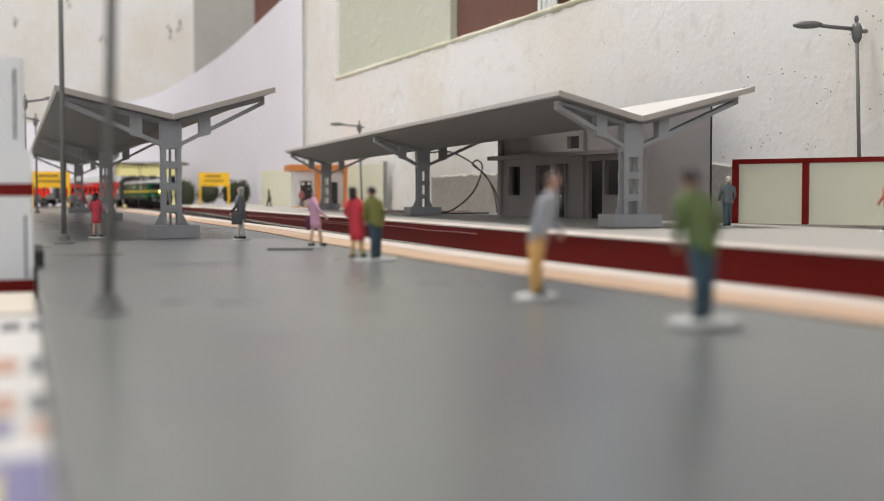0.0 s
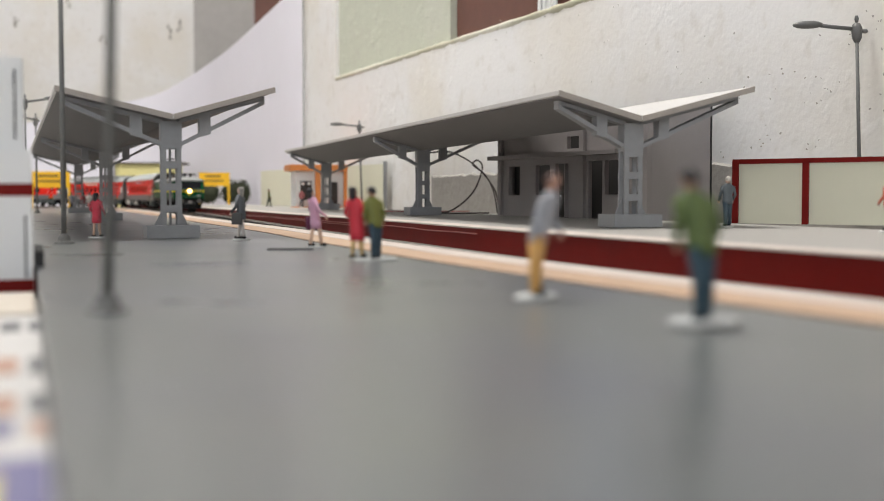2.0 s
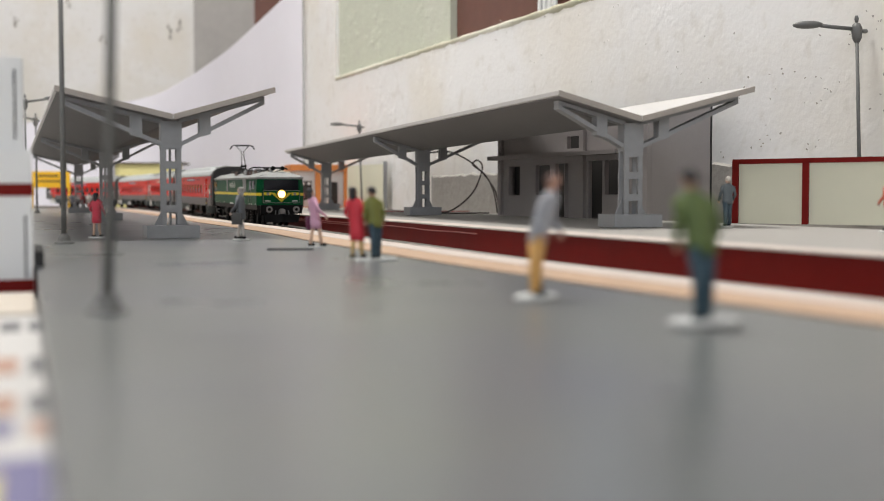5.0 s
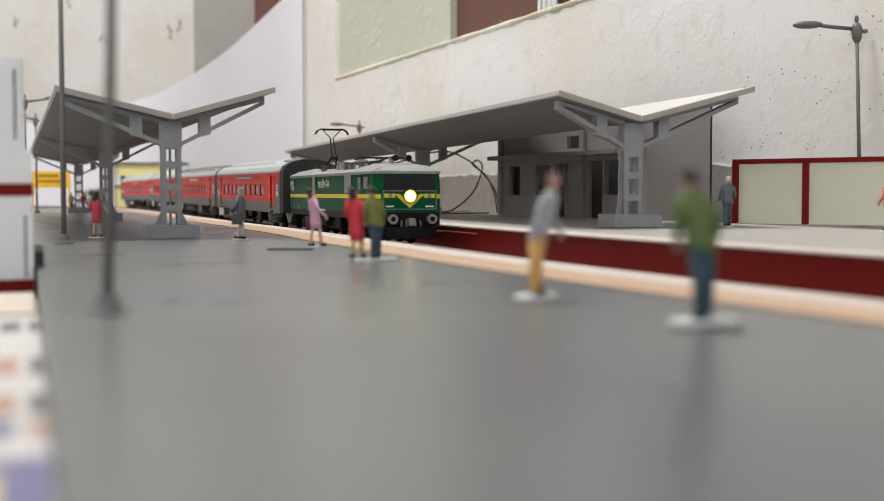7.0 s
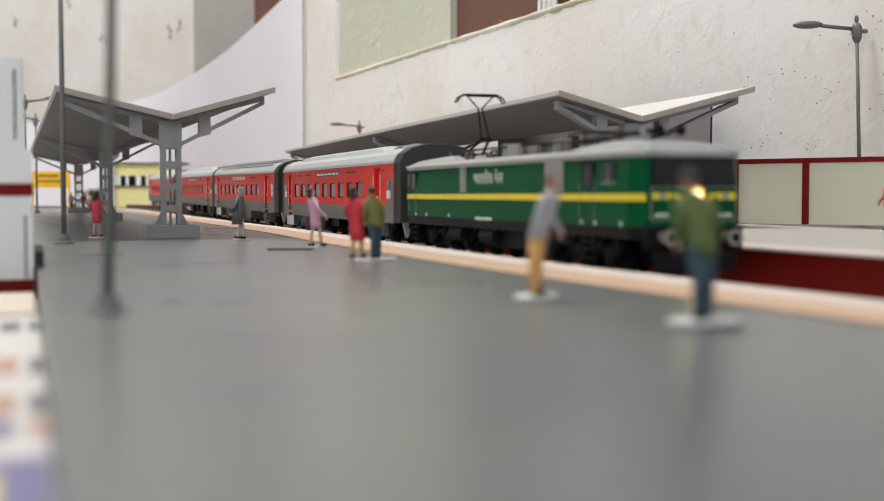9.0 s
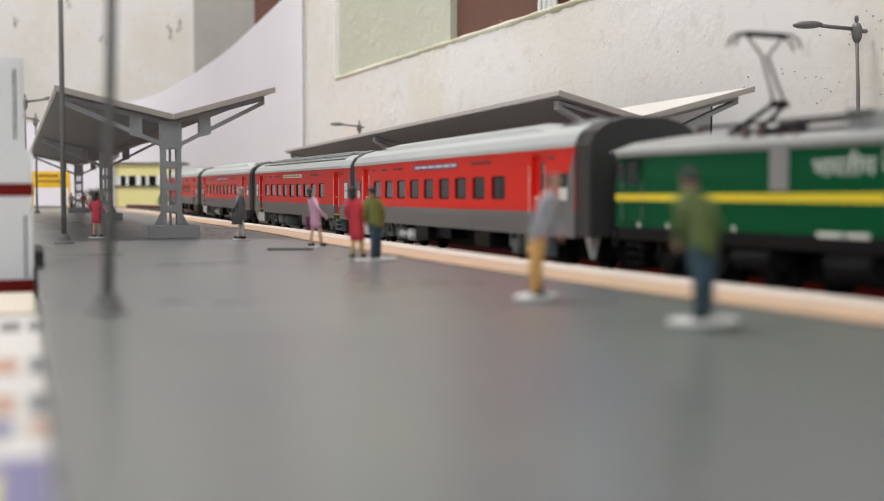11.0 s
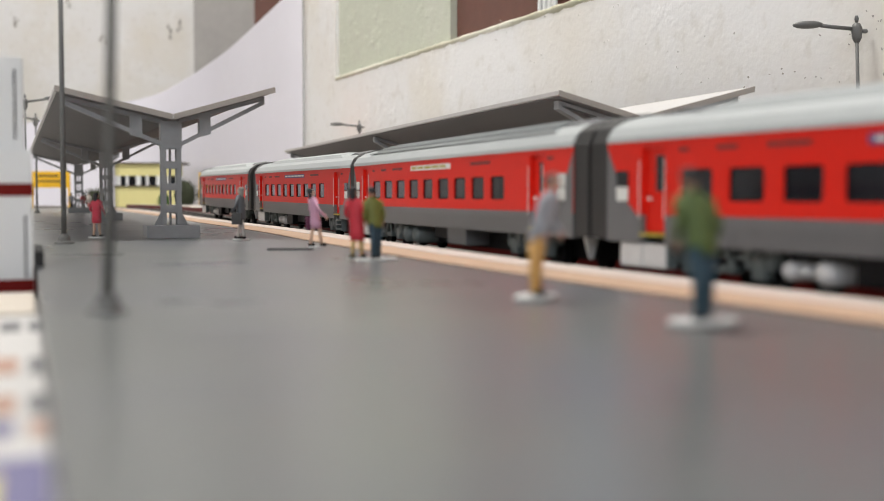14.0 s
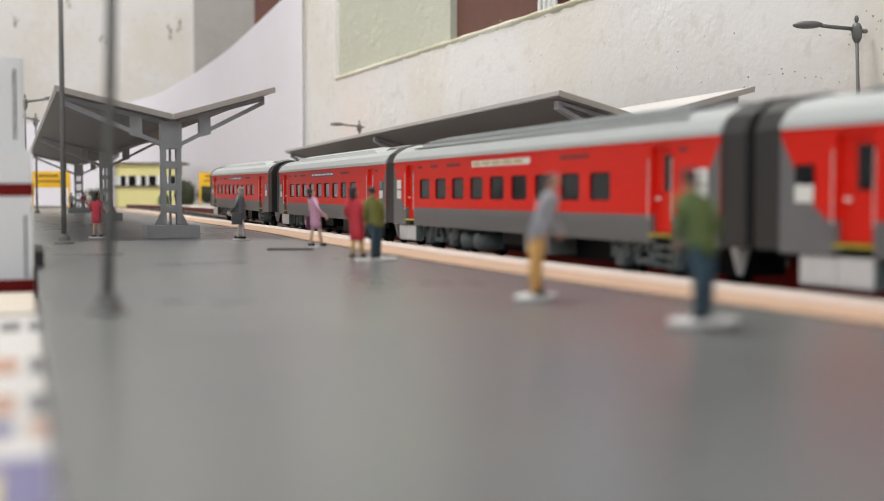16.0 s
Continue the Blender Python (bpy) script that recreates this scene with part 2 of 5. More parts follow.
def grade(s):
    """How far the line has climbed towards the far curve."""
    return min(0.55, max(0.0, (track(s).y - 72) * 0.0075))


RAIL = -0.42
DATUM = -0.17
TABLE = -0.9
FAR_TOP = 0.51


# ---------------------------------------------------------------- the room
def room():
    n = Vector((0.93, 0.3676)).normalized()
    away = Vector((-n.y, n.x))
    foot = n * 45.5

    def wall_box(bm, v0, v1, z0, z1, d0, d1):
        """Along the side wall from v0 to v1, from z0 to z1, from d0 to d1 behind its face."""
        q = [foot + away * v + n * d for v, d in ((v0, d0), (v0, d1), (v1, d1), (v1, d0))]
        prism(bm, [(p.x, p.y) for p in q], z0, z1)

    sill, v_near, v_far, top = 17.8, 20.0, 154.0, 150.0
    bm = BM()
    wall_box(bm, -190, 172, -90, sill, 0, 12)
    wall_box(bm, -190, 172, top, 230, 0, 12)
    wall_box(bm, -190, v_near, sill, top, 0, 12)
    wall_box(bm, v_far, 172, sill, top, 0, 12)
    tagged(part("wall_east", bm, "plaster"), "rough white lime-washed plaster wall of the room", "wall", kind="structure")
    # uneven crumbled ledge under the window
    bm = BM()
    rings = []
    for i in range(420):
        v = v_near + (v_far - v_near) * i / 419
        p = foot + away * v
        w_ = 0.5 + 0.5 * noise.noise(Vector((v * 0.5, 3.1, 0))) + 0.3 * noise.noise(Vector((v * 2.1, 7.7, 0)))
        up, out = 0.05 + 0.25 * w_, 0.02 + 0.16 * w_
        rings.append([(p.x + n.x * 1.0, p.y + n.y * 1.0, sill - 0.9), (p.x - n.x * out * 0.4, p.y - n.y * out * 0.4, sill - 0.25 - 0.3 * w_),
                      (p.x - n.x * out, p.y - n.y * out, sill - 0.1), (p.x - n.x * out * 0.6, p.y - n.y * out * 0.6, sill + up * 0.4), (p.x + n.x * 1.0, p.y + n.y * 1.0, sill + up * 0.5)])
    loft(bm, rings)
    tagged(part("trim_sill", bm, "sill_plaster", smooth=True), "crumbling cream plaster edge under a window", "sill", kind="structure")
    # window in its recess
    win = thing("window_1", Matrix.Identity(4), "brown wooden window in a pale green plastered recess", "window", kind="structure")
    bm = BM()
    wall_box(bm, 114, v_far, sill, top, 0.5, 11)
    part("recess_panel", bm, "green_plaster", win, "pale green plaster")
    bm = BM()
    wall_box(bm, 95.0, 113.9, sill, sill + 5.0, 1.2, 6)
    wall_box(bm, 106, 113.9, sill + 5.0, top, 1.2, 6)
    part("window_frame", bm, "old_wood", win)
    bm = BM()
    wall_box(bm, 95.0, 105.9, sill + 5.0, top, 2.6, 4.5)
    part("shutter", bm, "old_wood", win)
    for k in range(4):
        bm = BM()
        p = foot + away * (94.0 - 0.95 * k) + n * 0.9
        tube(bm, [(p.x, p.y, sill), (p.x, p.y, top)], 0.22)
        part("window_bar", bm, "white_card", win)
    bm = BM()
    wall_box(bm, v_near, 94.9, sill, top, 9, 10)
    part("window_pane", bm, "glass_dark", win, "dark window pane behind bars")
    # bare cement strip at the foot of the wall
    bm = BM()
    rnd = random.Random(9)
    rings = []
    for i in range(100):
        v = 28 + i * 0.905
        p, z = foot + away * v, 4.15 + rnd.uniform(-0.12, 0.12)
        rings.append([(p.x, p.y, TABLE), (p.x - n.x * 0.25, p.y - n.y * 0.25, TABLE), (p.x - n.x * 0.22, p.y - n.y * 0.22, z - 0.15), (p.x, p.y, z)])
    loft(bm, rings)
    tagged(part("baseboard", bm, "cement"), "bare grey cement band at the foot of the wall", "wall band", kind="structure")
    # small chips and pits of the plaster
    rnd = random.Random(12)
    bm = BM()
    spots = [(rnd.uniform(49, 68), rnd.uniform(4.5, 12.5)) for _ in range(34)] + [(rnd.uniform(68, 140), rnd.uniform(8, 17)) for _ in range(10)]
    spots += [(rnd.uniform(82, 150), sill - rnd.uniform(0.1, 0.7)) for _ in range(22)]
    for v0, z0 in spots:
        for _ in range(rnd.choice((1, 1, 2, 4))):
            v, z = v0 + rnd.gauss(0, 0.8), z0 + rnd.gauss(0, 0.35)
            p = foot + away * v
            a, b, skew = rnd.uniform(0.03, 0.10), rnd.uniform(0.025, 0.075), rnd.uniform(-0.05, 0.05)
            q = [(p.x - n.x * 0.03 + away.x * a * math.cos(t), p.y - n.y * 0.03 + away.y * a * math.cos(t), z + skew * math.cos(t) + b * math.sin(t) * rnd.uniform(0.4, 1.3)) for t in np.linspace(0, 5.4, 7)]
            r = [(x + n.x * 0.2, y + n.y * 0.2, z_) for x, y, z_ in q]
            loft(bm, [q, r])
    tagged(part("wall_pits", bm, "cement"), "small dark chips and pits in the plaster", "wall pits", kind="stuff")
    for name, x0, y0, x1, y1 in (("wall_north", -232, 330, 40, 342), ("wall_west", -232, -160, -220, 330), ("wall_south", -232, -172, 130, -160), ("wall_return", -9.3, 181, 3, 330)):
        bm = BM()
        if name == "wall_south":
            box(bm, x0, y0, -90, x1, y1, 35), box(bm, x0, y0, 155, x1, y1, 230), box(bm, x0, y0, 35, -120, y1, 155), box(bm, 30, y0, 35, x1, y1, 155)
        else:
            box(bm, x0, y0, -90, x1, y1, 230)
        tagged(part(name, bm, "plaster"), "white lime-washed plaster wall of the room", "wall", kind="structure")
    bm = BM()
    box(bm, -232, -172, 230, 180, 342, 240)
    tagged(part("ceiling", bm, "white_card"), "plain white ceiling", "ceiling", kind="structure")
    bm = BM()
    box(bm, -232, -172, -100, 180, 342, -90)
    tagged(part("floor", bm, "floor"), "plain grey floor", "floor", kind="structure")
    bm = BM()
    box(bm, -83, 75, 224, -9, 149, 229.9, 0.5)
    lamp = thing("ceiling_light", Matrix.Identity(4), "white square panel lamp on the ceiling", "lamp")
    part("housing", bm, "white_card", lamp)
    # grey pier and a wooden beam on the far wall
    bm = BM()
    box(bm, -67, 322, -0.9, -50, 329.9, 100)
    tagged(part("pier", bm, material("grey_stained_plaster", (0.40, 0.385, 0.37), 0.9, grain=40, vary=0.1, stain=8, stain_vary=0.15)), "grey stained plaster pier on the white wall", "pier", kind="structure")
    bm = BM()
    box(bm, -50, 318, 46, -33, 329.9, 100)
    tagged(part("door_1", bm, "old_wood"), "dark brown wooden door leaf high on the wall", "door", kind="structure")
    rnd = random.Random(3)
    bm = BM()
    for x, z in ((-72.5, 49.0), (-75.0, 47.5), (-93.5, 46.0), (-118.0, 49.5), (-104.0, 56.0)):
        for j in range(5):
            ball(bm, (x + rnd.gauss(0, 0.5), 330, z + rnd.gauss(0, 0.9)), rnd.uniform(0.15, 0.5), 0.3, rnd.uniform(0.2, 0.8), 7, 5)
    tagged(part("wall_chips", bm, "cement"), "dark chips where plaster has fallen off", "wall chips", kind="stuff")


def table():
    t = thing("table", Matrix.Identity(4), "wide plywood table that carries the model railway", "table")
    bm = BM()
    box(bm, -175, -75, -3.2, 30, 300, TABLE - 0.01)
    part("tabletop", bm, "table", t)
    for x in (-165, 20):
        for y in (-65, 290):
            bm = BM()
            box(bm, x - 3, y - 3, -90, x + 3, y + 3, -3.2, 0.3)
            part("leg", bm, "table", t)


def backdrop():
    """The curved paper sheet at the back, with its top edge rising to the right."""
    bm = BM()
    pts = [(-150, 262, 12), (-125, 275, 14), (-100, 283, 19), (-82, 284, 23), (-68, 280, 25.5), (-58, 270, 28.5), (-49, 255, 30.8), (-40, 230, 31.2), (-31, 205, 32.3), (-24.5, 185, 32.6), (-19.8, 174.1, 33.5)]
    xy = spline([(p[0], p[1]) for p in pts], 8)
    zz = spline([(i, p[2]) for i, p in enumerate(pts)], 8)
    rings = []
    for q, z in zip(xy, zz):
        rings.append([(q.x, q.y, TABLE), (q.x, q.y, z.y), (q.x + 0.05, q.y + 0.12, z.y), (q.x + 0.05, q.y + 0.12, TABLE)])
    loft(bm, rings)
    # grey strip draws the sheet's edge together with its shadow line
    edge = BM()
    box(edge, -20.3, 173.6, TABLE, -20.15, 174.0, 33.0)
    tagged(part("trim_edge", edge, "steel_grey"), "thin grey strip for the paper sheet's edge and its shadow line at the wall", "edge strip", kind="structure")
    tagged(part("backdrop", bm, "paper", smooth=False), "curved lavender-white paper sheet behind the layout", "backdrop", kind="structure")


# ---------------------------------------------------------------- platforms and track
S0, S1 = 30.0, RUN[-1] - 6.0


def ribbon(bm, o0, o1, z0, z1, s0=S0, s1=S1, step=3.0, lift=None):
    n = int((s1 - s0) / step)
    rings = []
    for i in range(n + 1):
        s = s0 + (s1 - s0) * i / n
        a, b = beside(s, o0), beside(s, o1)
        up = lift(s) if lift else 0.0
        lo, hi = z0 + (up if z0 > TABLE else 0.0), z1 + up
        rings.append([(a.x, a.y, lo), (b.x, b.y, lo), (b.x, b.y, hi), (a.x, a.y, hi)])
    return loft(bm, rings)


def near_platform():
    p = thing("platform", Matrix.Identity(4), "long grey painted model station platform with glossy top", "platform", kind="structure")
    bm = BM()
    rings = []
    for i in range(131):
        q = beside(110.0 + (S1 - 110.0) * i / 130, 2.65)
        x = min(0.2 - 0.3486 * q.y, q.x - 1.0)
        rings.append([(q.x, q.y, TABLE), (x, q.y, TABLE), (x, q.y, 0.0), (q.x, q.y, 0.0)])
    loft(bm, rings)
    part("slab", bm, "platform", p)
    bm = BM()
    ribbon(bm, 2.55, 3.85, -0.1, 0.045, 102.0, step=1.5)
    part("edge_strip", bm, "edge_white", p, "worn white edge strip")
    bm = BM()
    ribbon(bm, 3.86, 5.5, -0.1, 0.03, 102.0, step=1.5)
    part("safety_band", bm, "edge_orange", p, "faded orange safety band")
    bm = BM()
    ribbon(bm, 5.5, 5.62, -0.1, 0.008, 102.0, step=1.5)
    part("joint", bm, "brown_edge", p, "dark joint beside the band")


def far_platform():
    p = thing("platform", Matrix.Identity(4), "raised model station platform with maroon side wall", "platform", kind="structure")
    bm = BM()
    ribbon(bm, -3.6, -19.0, TABLE, FAR_TOP, 118.0, RUN[-1] - 62)
    part("slab", bm, "platform_far", p)
    bm = BM()
    ribbon(bm, -2.70, -4.3, FAR_TOP - 0.045, FAR_TOP + 0.025, 106.0, RUN[-1] - 62, step=1.5)
    part("edge_strip", bm, "edge_white", p, "off-white coping strip")
    bm = BM()
    ribbon(bm, -2.78, -3.6, TABLE, FAR_TOP - 0.05, 106.0, RUN[-1] - 62, step=1.5)
    part("side_wall", bm, "maroon", p, "maroon painted side wall")
    rnd = random.Random(6)
    for z, s0, s1 in ((0.12, 182, 254), (0.0, 164, 232)):
        bm = BM()
        pts = []
        z_ = z
        for k in range(28):
            q = beside(s0 + (s1 - s0) * k / 27, -2.70)
            z_ = max(-0.6, min(0.22, z_ + rnd.uniform(-0.05, 0.05)))
            pts.append((q.x, q.y, z_))
        tube(bm, pts, 0.035, 5)
        part("wire", bm, "wire_red", p, "thin reddish wire along the wall")


def railway():
    t = thing("railway_track", Matrix.Identity(4), "single model railway track with black sleepers", "track", kind="structure")
    bm = BM()
    ribbon(bm, -2.75, 2.5, TABLE, TABLE + 0.3, 2.0, lift=grade)
    part("ballast", bm, "ballast", t)
    for o in (-0.82, 0.82):
        bm = BM()
        ribbon(bm, o - 0.045, o + 0.045, TABLE + 0.28, RAIL, 2.0, step=2.0, lift=grade)
        part("rail", bm, "rail", t)
    bm = BM()
    box(bm, -0.13, -1.35, 0, 0.13, 1.35, 0.16)
    first = part("sleeper", bm, "sleeper", t)
    s, k = 118.0, 0
    while s < S1 - 50:
        ob = first if k == 0 else new("sleeper", first.data)
        ob.parent = t
        d = (track(s + 0.5) - track(s - 0.5)).normalized()
        q = track(s)
        ob.matrix_basis = at(q.x, q.y, TABLE + 0.26 + grade(s), math.degrees(math.atan2(d.y, d.x)))
        s, k = s + 0.78, k + 1


# ---------------------------------------------------------------- canopies
def canopy(m, posts, length, left, right, rise_l, rise_r, valley, label):
    """A butterfly roof on a row of lattice posts. x runs to the right, y along the roof, z up from the platform."""
    c = thing("platform_canopy", m, label, "canopy")
    t = 0.26
    # soffit sheet added below the roof; its grey holds the underside's shade
    for name, mat, d0, d1, wide in (("roof_sheet", "roof_white", 0.06, t, 0.0), ("soffit", "roof_shaded", -0.02, 0.055, -0.12)):
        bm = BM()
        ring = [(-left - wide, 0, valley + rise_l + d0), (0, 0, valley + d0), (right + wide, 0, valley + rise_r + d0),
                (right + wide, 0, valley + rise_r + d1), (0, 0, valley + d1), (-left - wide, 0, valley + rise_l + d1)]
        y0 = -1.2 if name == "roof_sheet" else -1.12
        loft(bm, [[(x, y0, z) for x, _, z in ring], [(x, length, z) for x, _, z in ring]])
        part(name, bm, mat, c, "white card roof sheet" if name == "roof_sheet" else "underside coloured grey for shade")
    for sx, reach, rise in ((-1, left, rise_l), (1, right, rise_r)):
        bm = BM()
        pts = [(0.03 * sx, valley + 0.0), (reach * sx, valley + rise), (reach * sx, valley + rise + 0.27), (0.03 * sx, valley + 0.27)]
        if sx < 0:
            pts = pts[::-1]
        loft(bm, [[(x, -1.23, z) for x, z in pts], [(x, -1.14, z) for x, z in pts]])
        part("fascia", bm, "roof_edge", c, "beige card edge")
    for y in posts:
        bm = BM()
        box(bm, -1.25, y - 0.95, 0, 1.25, y + 0.95, 0.62, 0.03)
        part("plinth", bm, "steel_grey", c)
        post = BM()
        top = valley - 1.35
        for x in (-0.36, 0.36):
            for yy in (-0.3, 0.3):
                box(post, x - 0.11, y + yy - 0.05, 0.6, x + 0.11, y + yy + 0.05, top + 1.2)
        post_ob = part("post", post, "steel_grey", c)
        for yy in (0.3,):
            bm = BM()
            box(bm, -0.05, y + yy - 0.09, 0.6, 0.05, y + yy + 0.09, top + 1.2)
            part("centre_bar", bm, "steel_grey", post_ob)
        z = 1.25
        while z < top:
            for yy in (-0.3, 0.3):
                bm = BM()
                box(bm, -0.48, y + yy - 0.08, z, 0.48, y + yy + 0.08, z + 0.34)
                part("batten", bm, "steel_grey", post_ob)
            z += 1.05
        bm = BM()
        box(bm, -0.5, y - 0.36, top, 0.5, y + 0.36, valley - 0.02)
        part("post_head", bm, "steel_grey", c)
        for x in (-0.55, 0.55):
            bm = BM()
            q = [(x * 0.8, 0.6), (x * 1.5, 0.6), (x * 0.85, 1.3)]
            loft(bm, [[(a, y - 0.05, z) for a, z in q], [(a, y + 0.05, z) for a, z in q]])
            part("gusset", bm, "steel_grey", c)
        for sx, reach, rise in ((-1, left, rise_l), (1, right, rise_r)):
            def at_x(x):
                return valley + rise * x / reach
            arm = BM()
            tip = reach - 0.35
            for lo, hi in ((lambda x: at_x(x) - 0.22, lambda x: at_x(x) - 0.03),):
                q = [(0.4, lo(0.4)), (tip, lo(tip)), (tip, hi(tip)), (0.4, hi(0.4))]
                loft(arm, [[(sx * a, y - 0.3, z) for a, z in q], [(sx * a, y + 0.3, z) for a, z in q]])
            z_in = valley - 1.25
            q = [(0.4, z_in), (tip, at_x(tip) - 0.42), (tip, at_x(tip) - 0.2), (0.4, z_in + 0.2)]
            loft(arm, [[(sx * a, y - 0.3, z) for a, z in q], [(sx * a, y + 0.3, z) for a, z in q]])
            for x0, w in ((1.35, 0.55),):
                za = z_in + (at_x(tip) - 0.42 - z_in) * (x0 - 0.4) / (tip - 0.4)
                q = [(x0, za), (x0 + w, za + 0.15), (x0 + w, at_x(x0 + w) - 0.1), (x0, at_x(x0) - 0.1)]
                loft(arm, [[(sx * a, y - 0.29, z) for a, z in q], [(sx * a, y + 0.29, z) for a, z in q]])
            part("arm", arm, "steel_grey", c)
    return c


# ---------------------------------------------------------------- buildings
def station_building():
    ang = math.degrees(math.atan2(18, -8.3)) + 180
    b = thing("station_building", at(4.4, 91, FAR_TOP, ang), "grey card station building with dark door and window openings", "building")
    L, D = 19.7, 4.75
    # x runs along the front towards the near corner, y goes back
    holes = [(1.5, 3.3, 1.55, 3.7), (5.7, 7.74, 1.55, 3.7), (8.5, 10.1, 0.05, 3.75), (12.85, 14.6, 0.05, 3.85), (14.9, 16.7, 1.6, 3.85)]
    upper = (10.1, 11.7, 4.75, 5.6)
    xs = sorted({0, L, *[h[0] for h in holes], *[h[1] for h in holes]})
    bm = BM()
    H = 6.3
    for x0, x1 in zip(xs, xs[1:]):
        hit = [h for h in holes if h[0] <= x0 and x1 <= h[1]]
        if hit:
            box(bm, x0, 0, 0, x1, 0.3, hit[0][2]) if hit[0][2] > 0.1 else None
            box(bm, x0, 0, hit[0][3], x1, 0.3, 4.2)
        else:
            box(bm, x0, 0, 0, x1, 0.3, 4.2)
    box(bm, 0, 0, 4.2, upper[0], 0.3, H), box(bm, upper[1], 0, 4.2, L, 0.3, H)
    box(bm, upper[0], 0, 4.2, upper[1], 0.3, upper[2]), box(bm, upper[0], 0, upper[3], upper[1], 0.3, H)
    part("front_wall", bm, "building", b)
    for name, x0, x1 in (("side_wall", L - 0.3, L), ("side_wall", 0, 0.3)):
        bm = BM()
        q = [(0.31, 0), (D, 0), (D, 7.3), (0.31, H)]
        loft(bm, [[(x0, y, z) for y, z in q], [(x1, y, z) for y, z in q]])
        part(name, bm, "building", b)
    # back wall, floor and inner wall carry the room's shade as dark colour
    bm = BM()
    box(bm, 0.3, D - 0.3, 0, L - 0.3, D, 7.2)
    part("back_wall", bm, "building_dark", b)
    bm = BM()
    box(bm, L - 0.06, D + 0.01, 0, L + 0.04, D + 0.12, 7.3)
    part("corner_strip", bm, "card_black", b, "black card edge")
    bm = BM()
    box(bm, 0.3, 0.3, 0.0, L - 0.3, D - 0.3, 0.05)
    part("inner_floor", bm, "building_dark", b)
    # sheet added behind the openings, dark to stand in for indoor shade
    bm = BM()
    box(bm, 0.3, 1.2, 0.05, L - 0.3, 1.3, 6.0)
    part("inner_wall", bm, "building_dark", b, "inner wall coloured dark for the room's shade")
    bm = BM()
    box(bm, -0.6, -0.75, 4.2, 17.2, -0.01, 4.5)
    part("ledge", bm, "building", b)
    for x in (12.0, 0.15):
        bm = BM()
        box(bm, x, -0.22, 0, x + 0.55, -0.01, 6.1)
        part("pilaster", bm, "building", b)
    bm = BM()
    box(bm, 10.15, -0.25, 0.03, 10.25, 1.3, 3.7)
    part("door_leaf", bm, "building", b, "open grey door leaf")
    bm = BM()
    box(bm, 14.62, -0.03, 0.0, 16.9, -0.005, 1.55)
    part("apron_panel", bm, "building", b)


def fence(pts, z0, z1, name, label, border=0.35):
    """Cream panels in a maroon frame, along points of the plan."""
    f = thing(name, Matrix.Identity(4), label, "fence")
    for (x0, y0), (x1, y1) in zip(pts, pts[1:]):
        d = Vector((x1 - x0, y1 - y0)).normalized()
        n = Vector((-d.y, d.x)) * 0.12
        bm = BM()
        prism(bm, [(x0, y0), (x1, y1), (x1 + n.x, y1 + n.y), (x0 + n.x, y0 + n.y)], z0, z1)
        part("panel", bm, "cream", f)
        bm = BM()
        e = n * 0.5
        prism(bm, [(x0 - e.x, y0 - e.y), (x1 - e.x, y1 - e.y), (x1 + n.x + e.x, y1 + n.y + e.y), (x0 + n.x + e.x, y0 + n.y + e.y)], z1 - border * 0.6, z1 + 0.05)
        part("top_rail", bm, "maroon", f)
        bm = BM()
        p = Vector((x0, y0))
        q = [p - n, p + d * border - n, p + d * border + n * 2, p + n * 2]
        prism(bm, [(v.x, v.y) for v in q], z0, z1)
        part("post", bm, "maroon", f)
    return f


def cream_wall():
    f = thing("boundary_wall", Matrix.Identity(4), "pale cream card boundary wall with grey end", "wall panel")
    bm = BM()
    a, b = Vector((-27.5, 180)), Vector((-6.85, 138.5))
    prism(bm, [(a.x, a.y), (b.x, b.y), (b.x + 0.2, b.y + 0.15), (a.x + 0.2, a.y + 0.15)], FAR_TOP, 5.7)
    part("panel", bm, "cream", f)
    bm = BM()
    box(bm, b.x, b.y - 0.3, FAR_TOP, b.x + 0.45, b.y + 0.3, 6.0)
    part("end_post", bm, "steel_grey", f)


def kiosk():
    k = thing("kiosk", at(-15.4, 149, FAR_TOP, 14), "small white card kiosk with orange roof and posts", "kiosk")
    w, d, h = 7.3, 5.0, 4.6
    bm = BM()
    box(bm, -3.0, 0, 0, 3.2, d, h)
    part("body", bm, "white_card", k)
    bm = BM()
    box(bm, -w / 2 - 0.2, -1.4, h, w / 2 + 0.2, d + 0.2, h + 0.75, 0.05)
    part("roof", bm, "orange", k)
    for x in (-0.35, 3.25):
        bm = BM()
        box(bm, x - 0.33, -1.2, 0, x + 0.33, -0.7, h)
        part("post", bm, "orange", k)
    # no hole here: a dark plate paints the counter opening's shade
    bm = BM()
    box(bm, -2.4, -0.04, 0.9, -1.0, -0.005, 3.3)
    part("counter_opening", bm, "building_dark", k)
    for x in (-2.1, -1.35):
        bm = BM()
        ball(bm, (x, -0.12, 3.0), 0.24, 0.1, 0.24)
        part("lamp_globe", bm, "white_card", k)
    bm = BM()
    box(bm, 1.4, -0.04, 0, 2.3, -0.005, 3.2)
    part("door", bm, "building_dark", k)
    bm = BM()
    box(bm, -3.6, -1.5, 0, 3.6, -0.1, 0.12)
    part("step", bm, "orange", k)


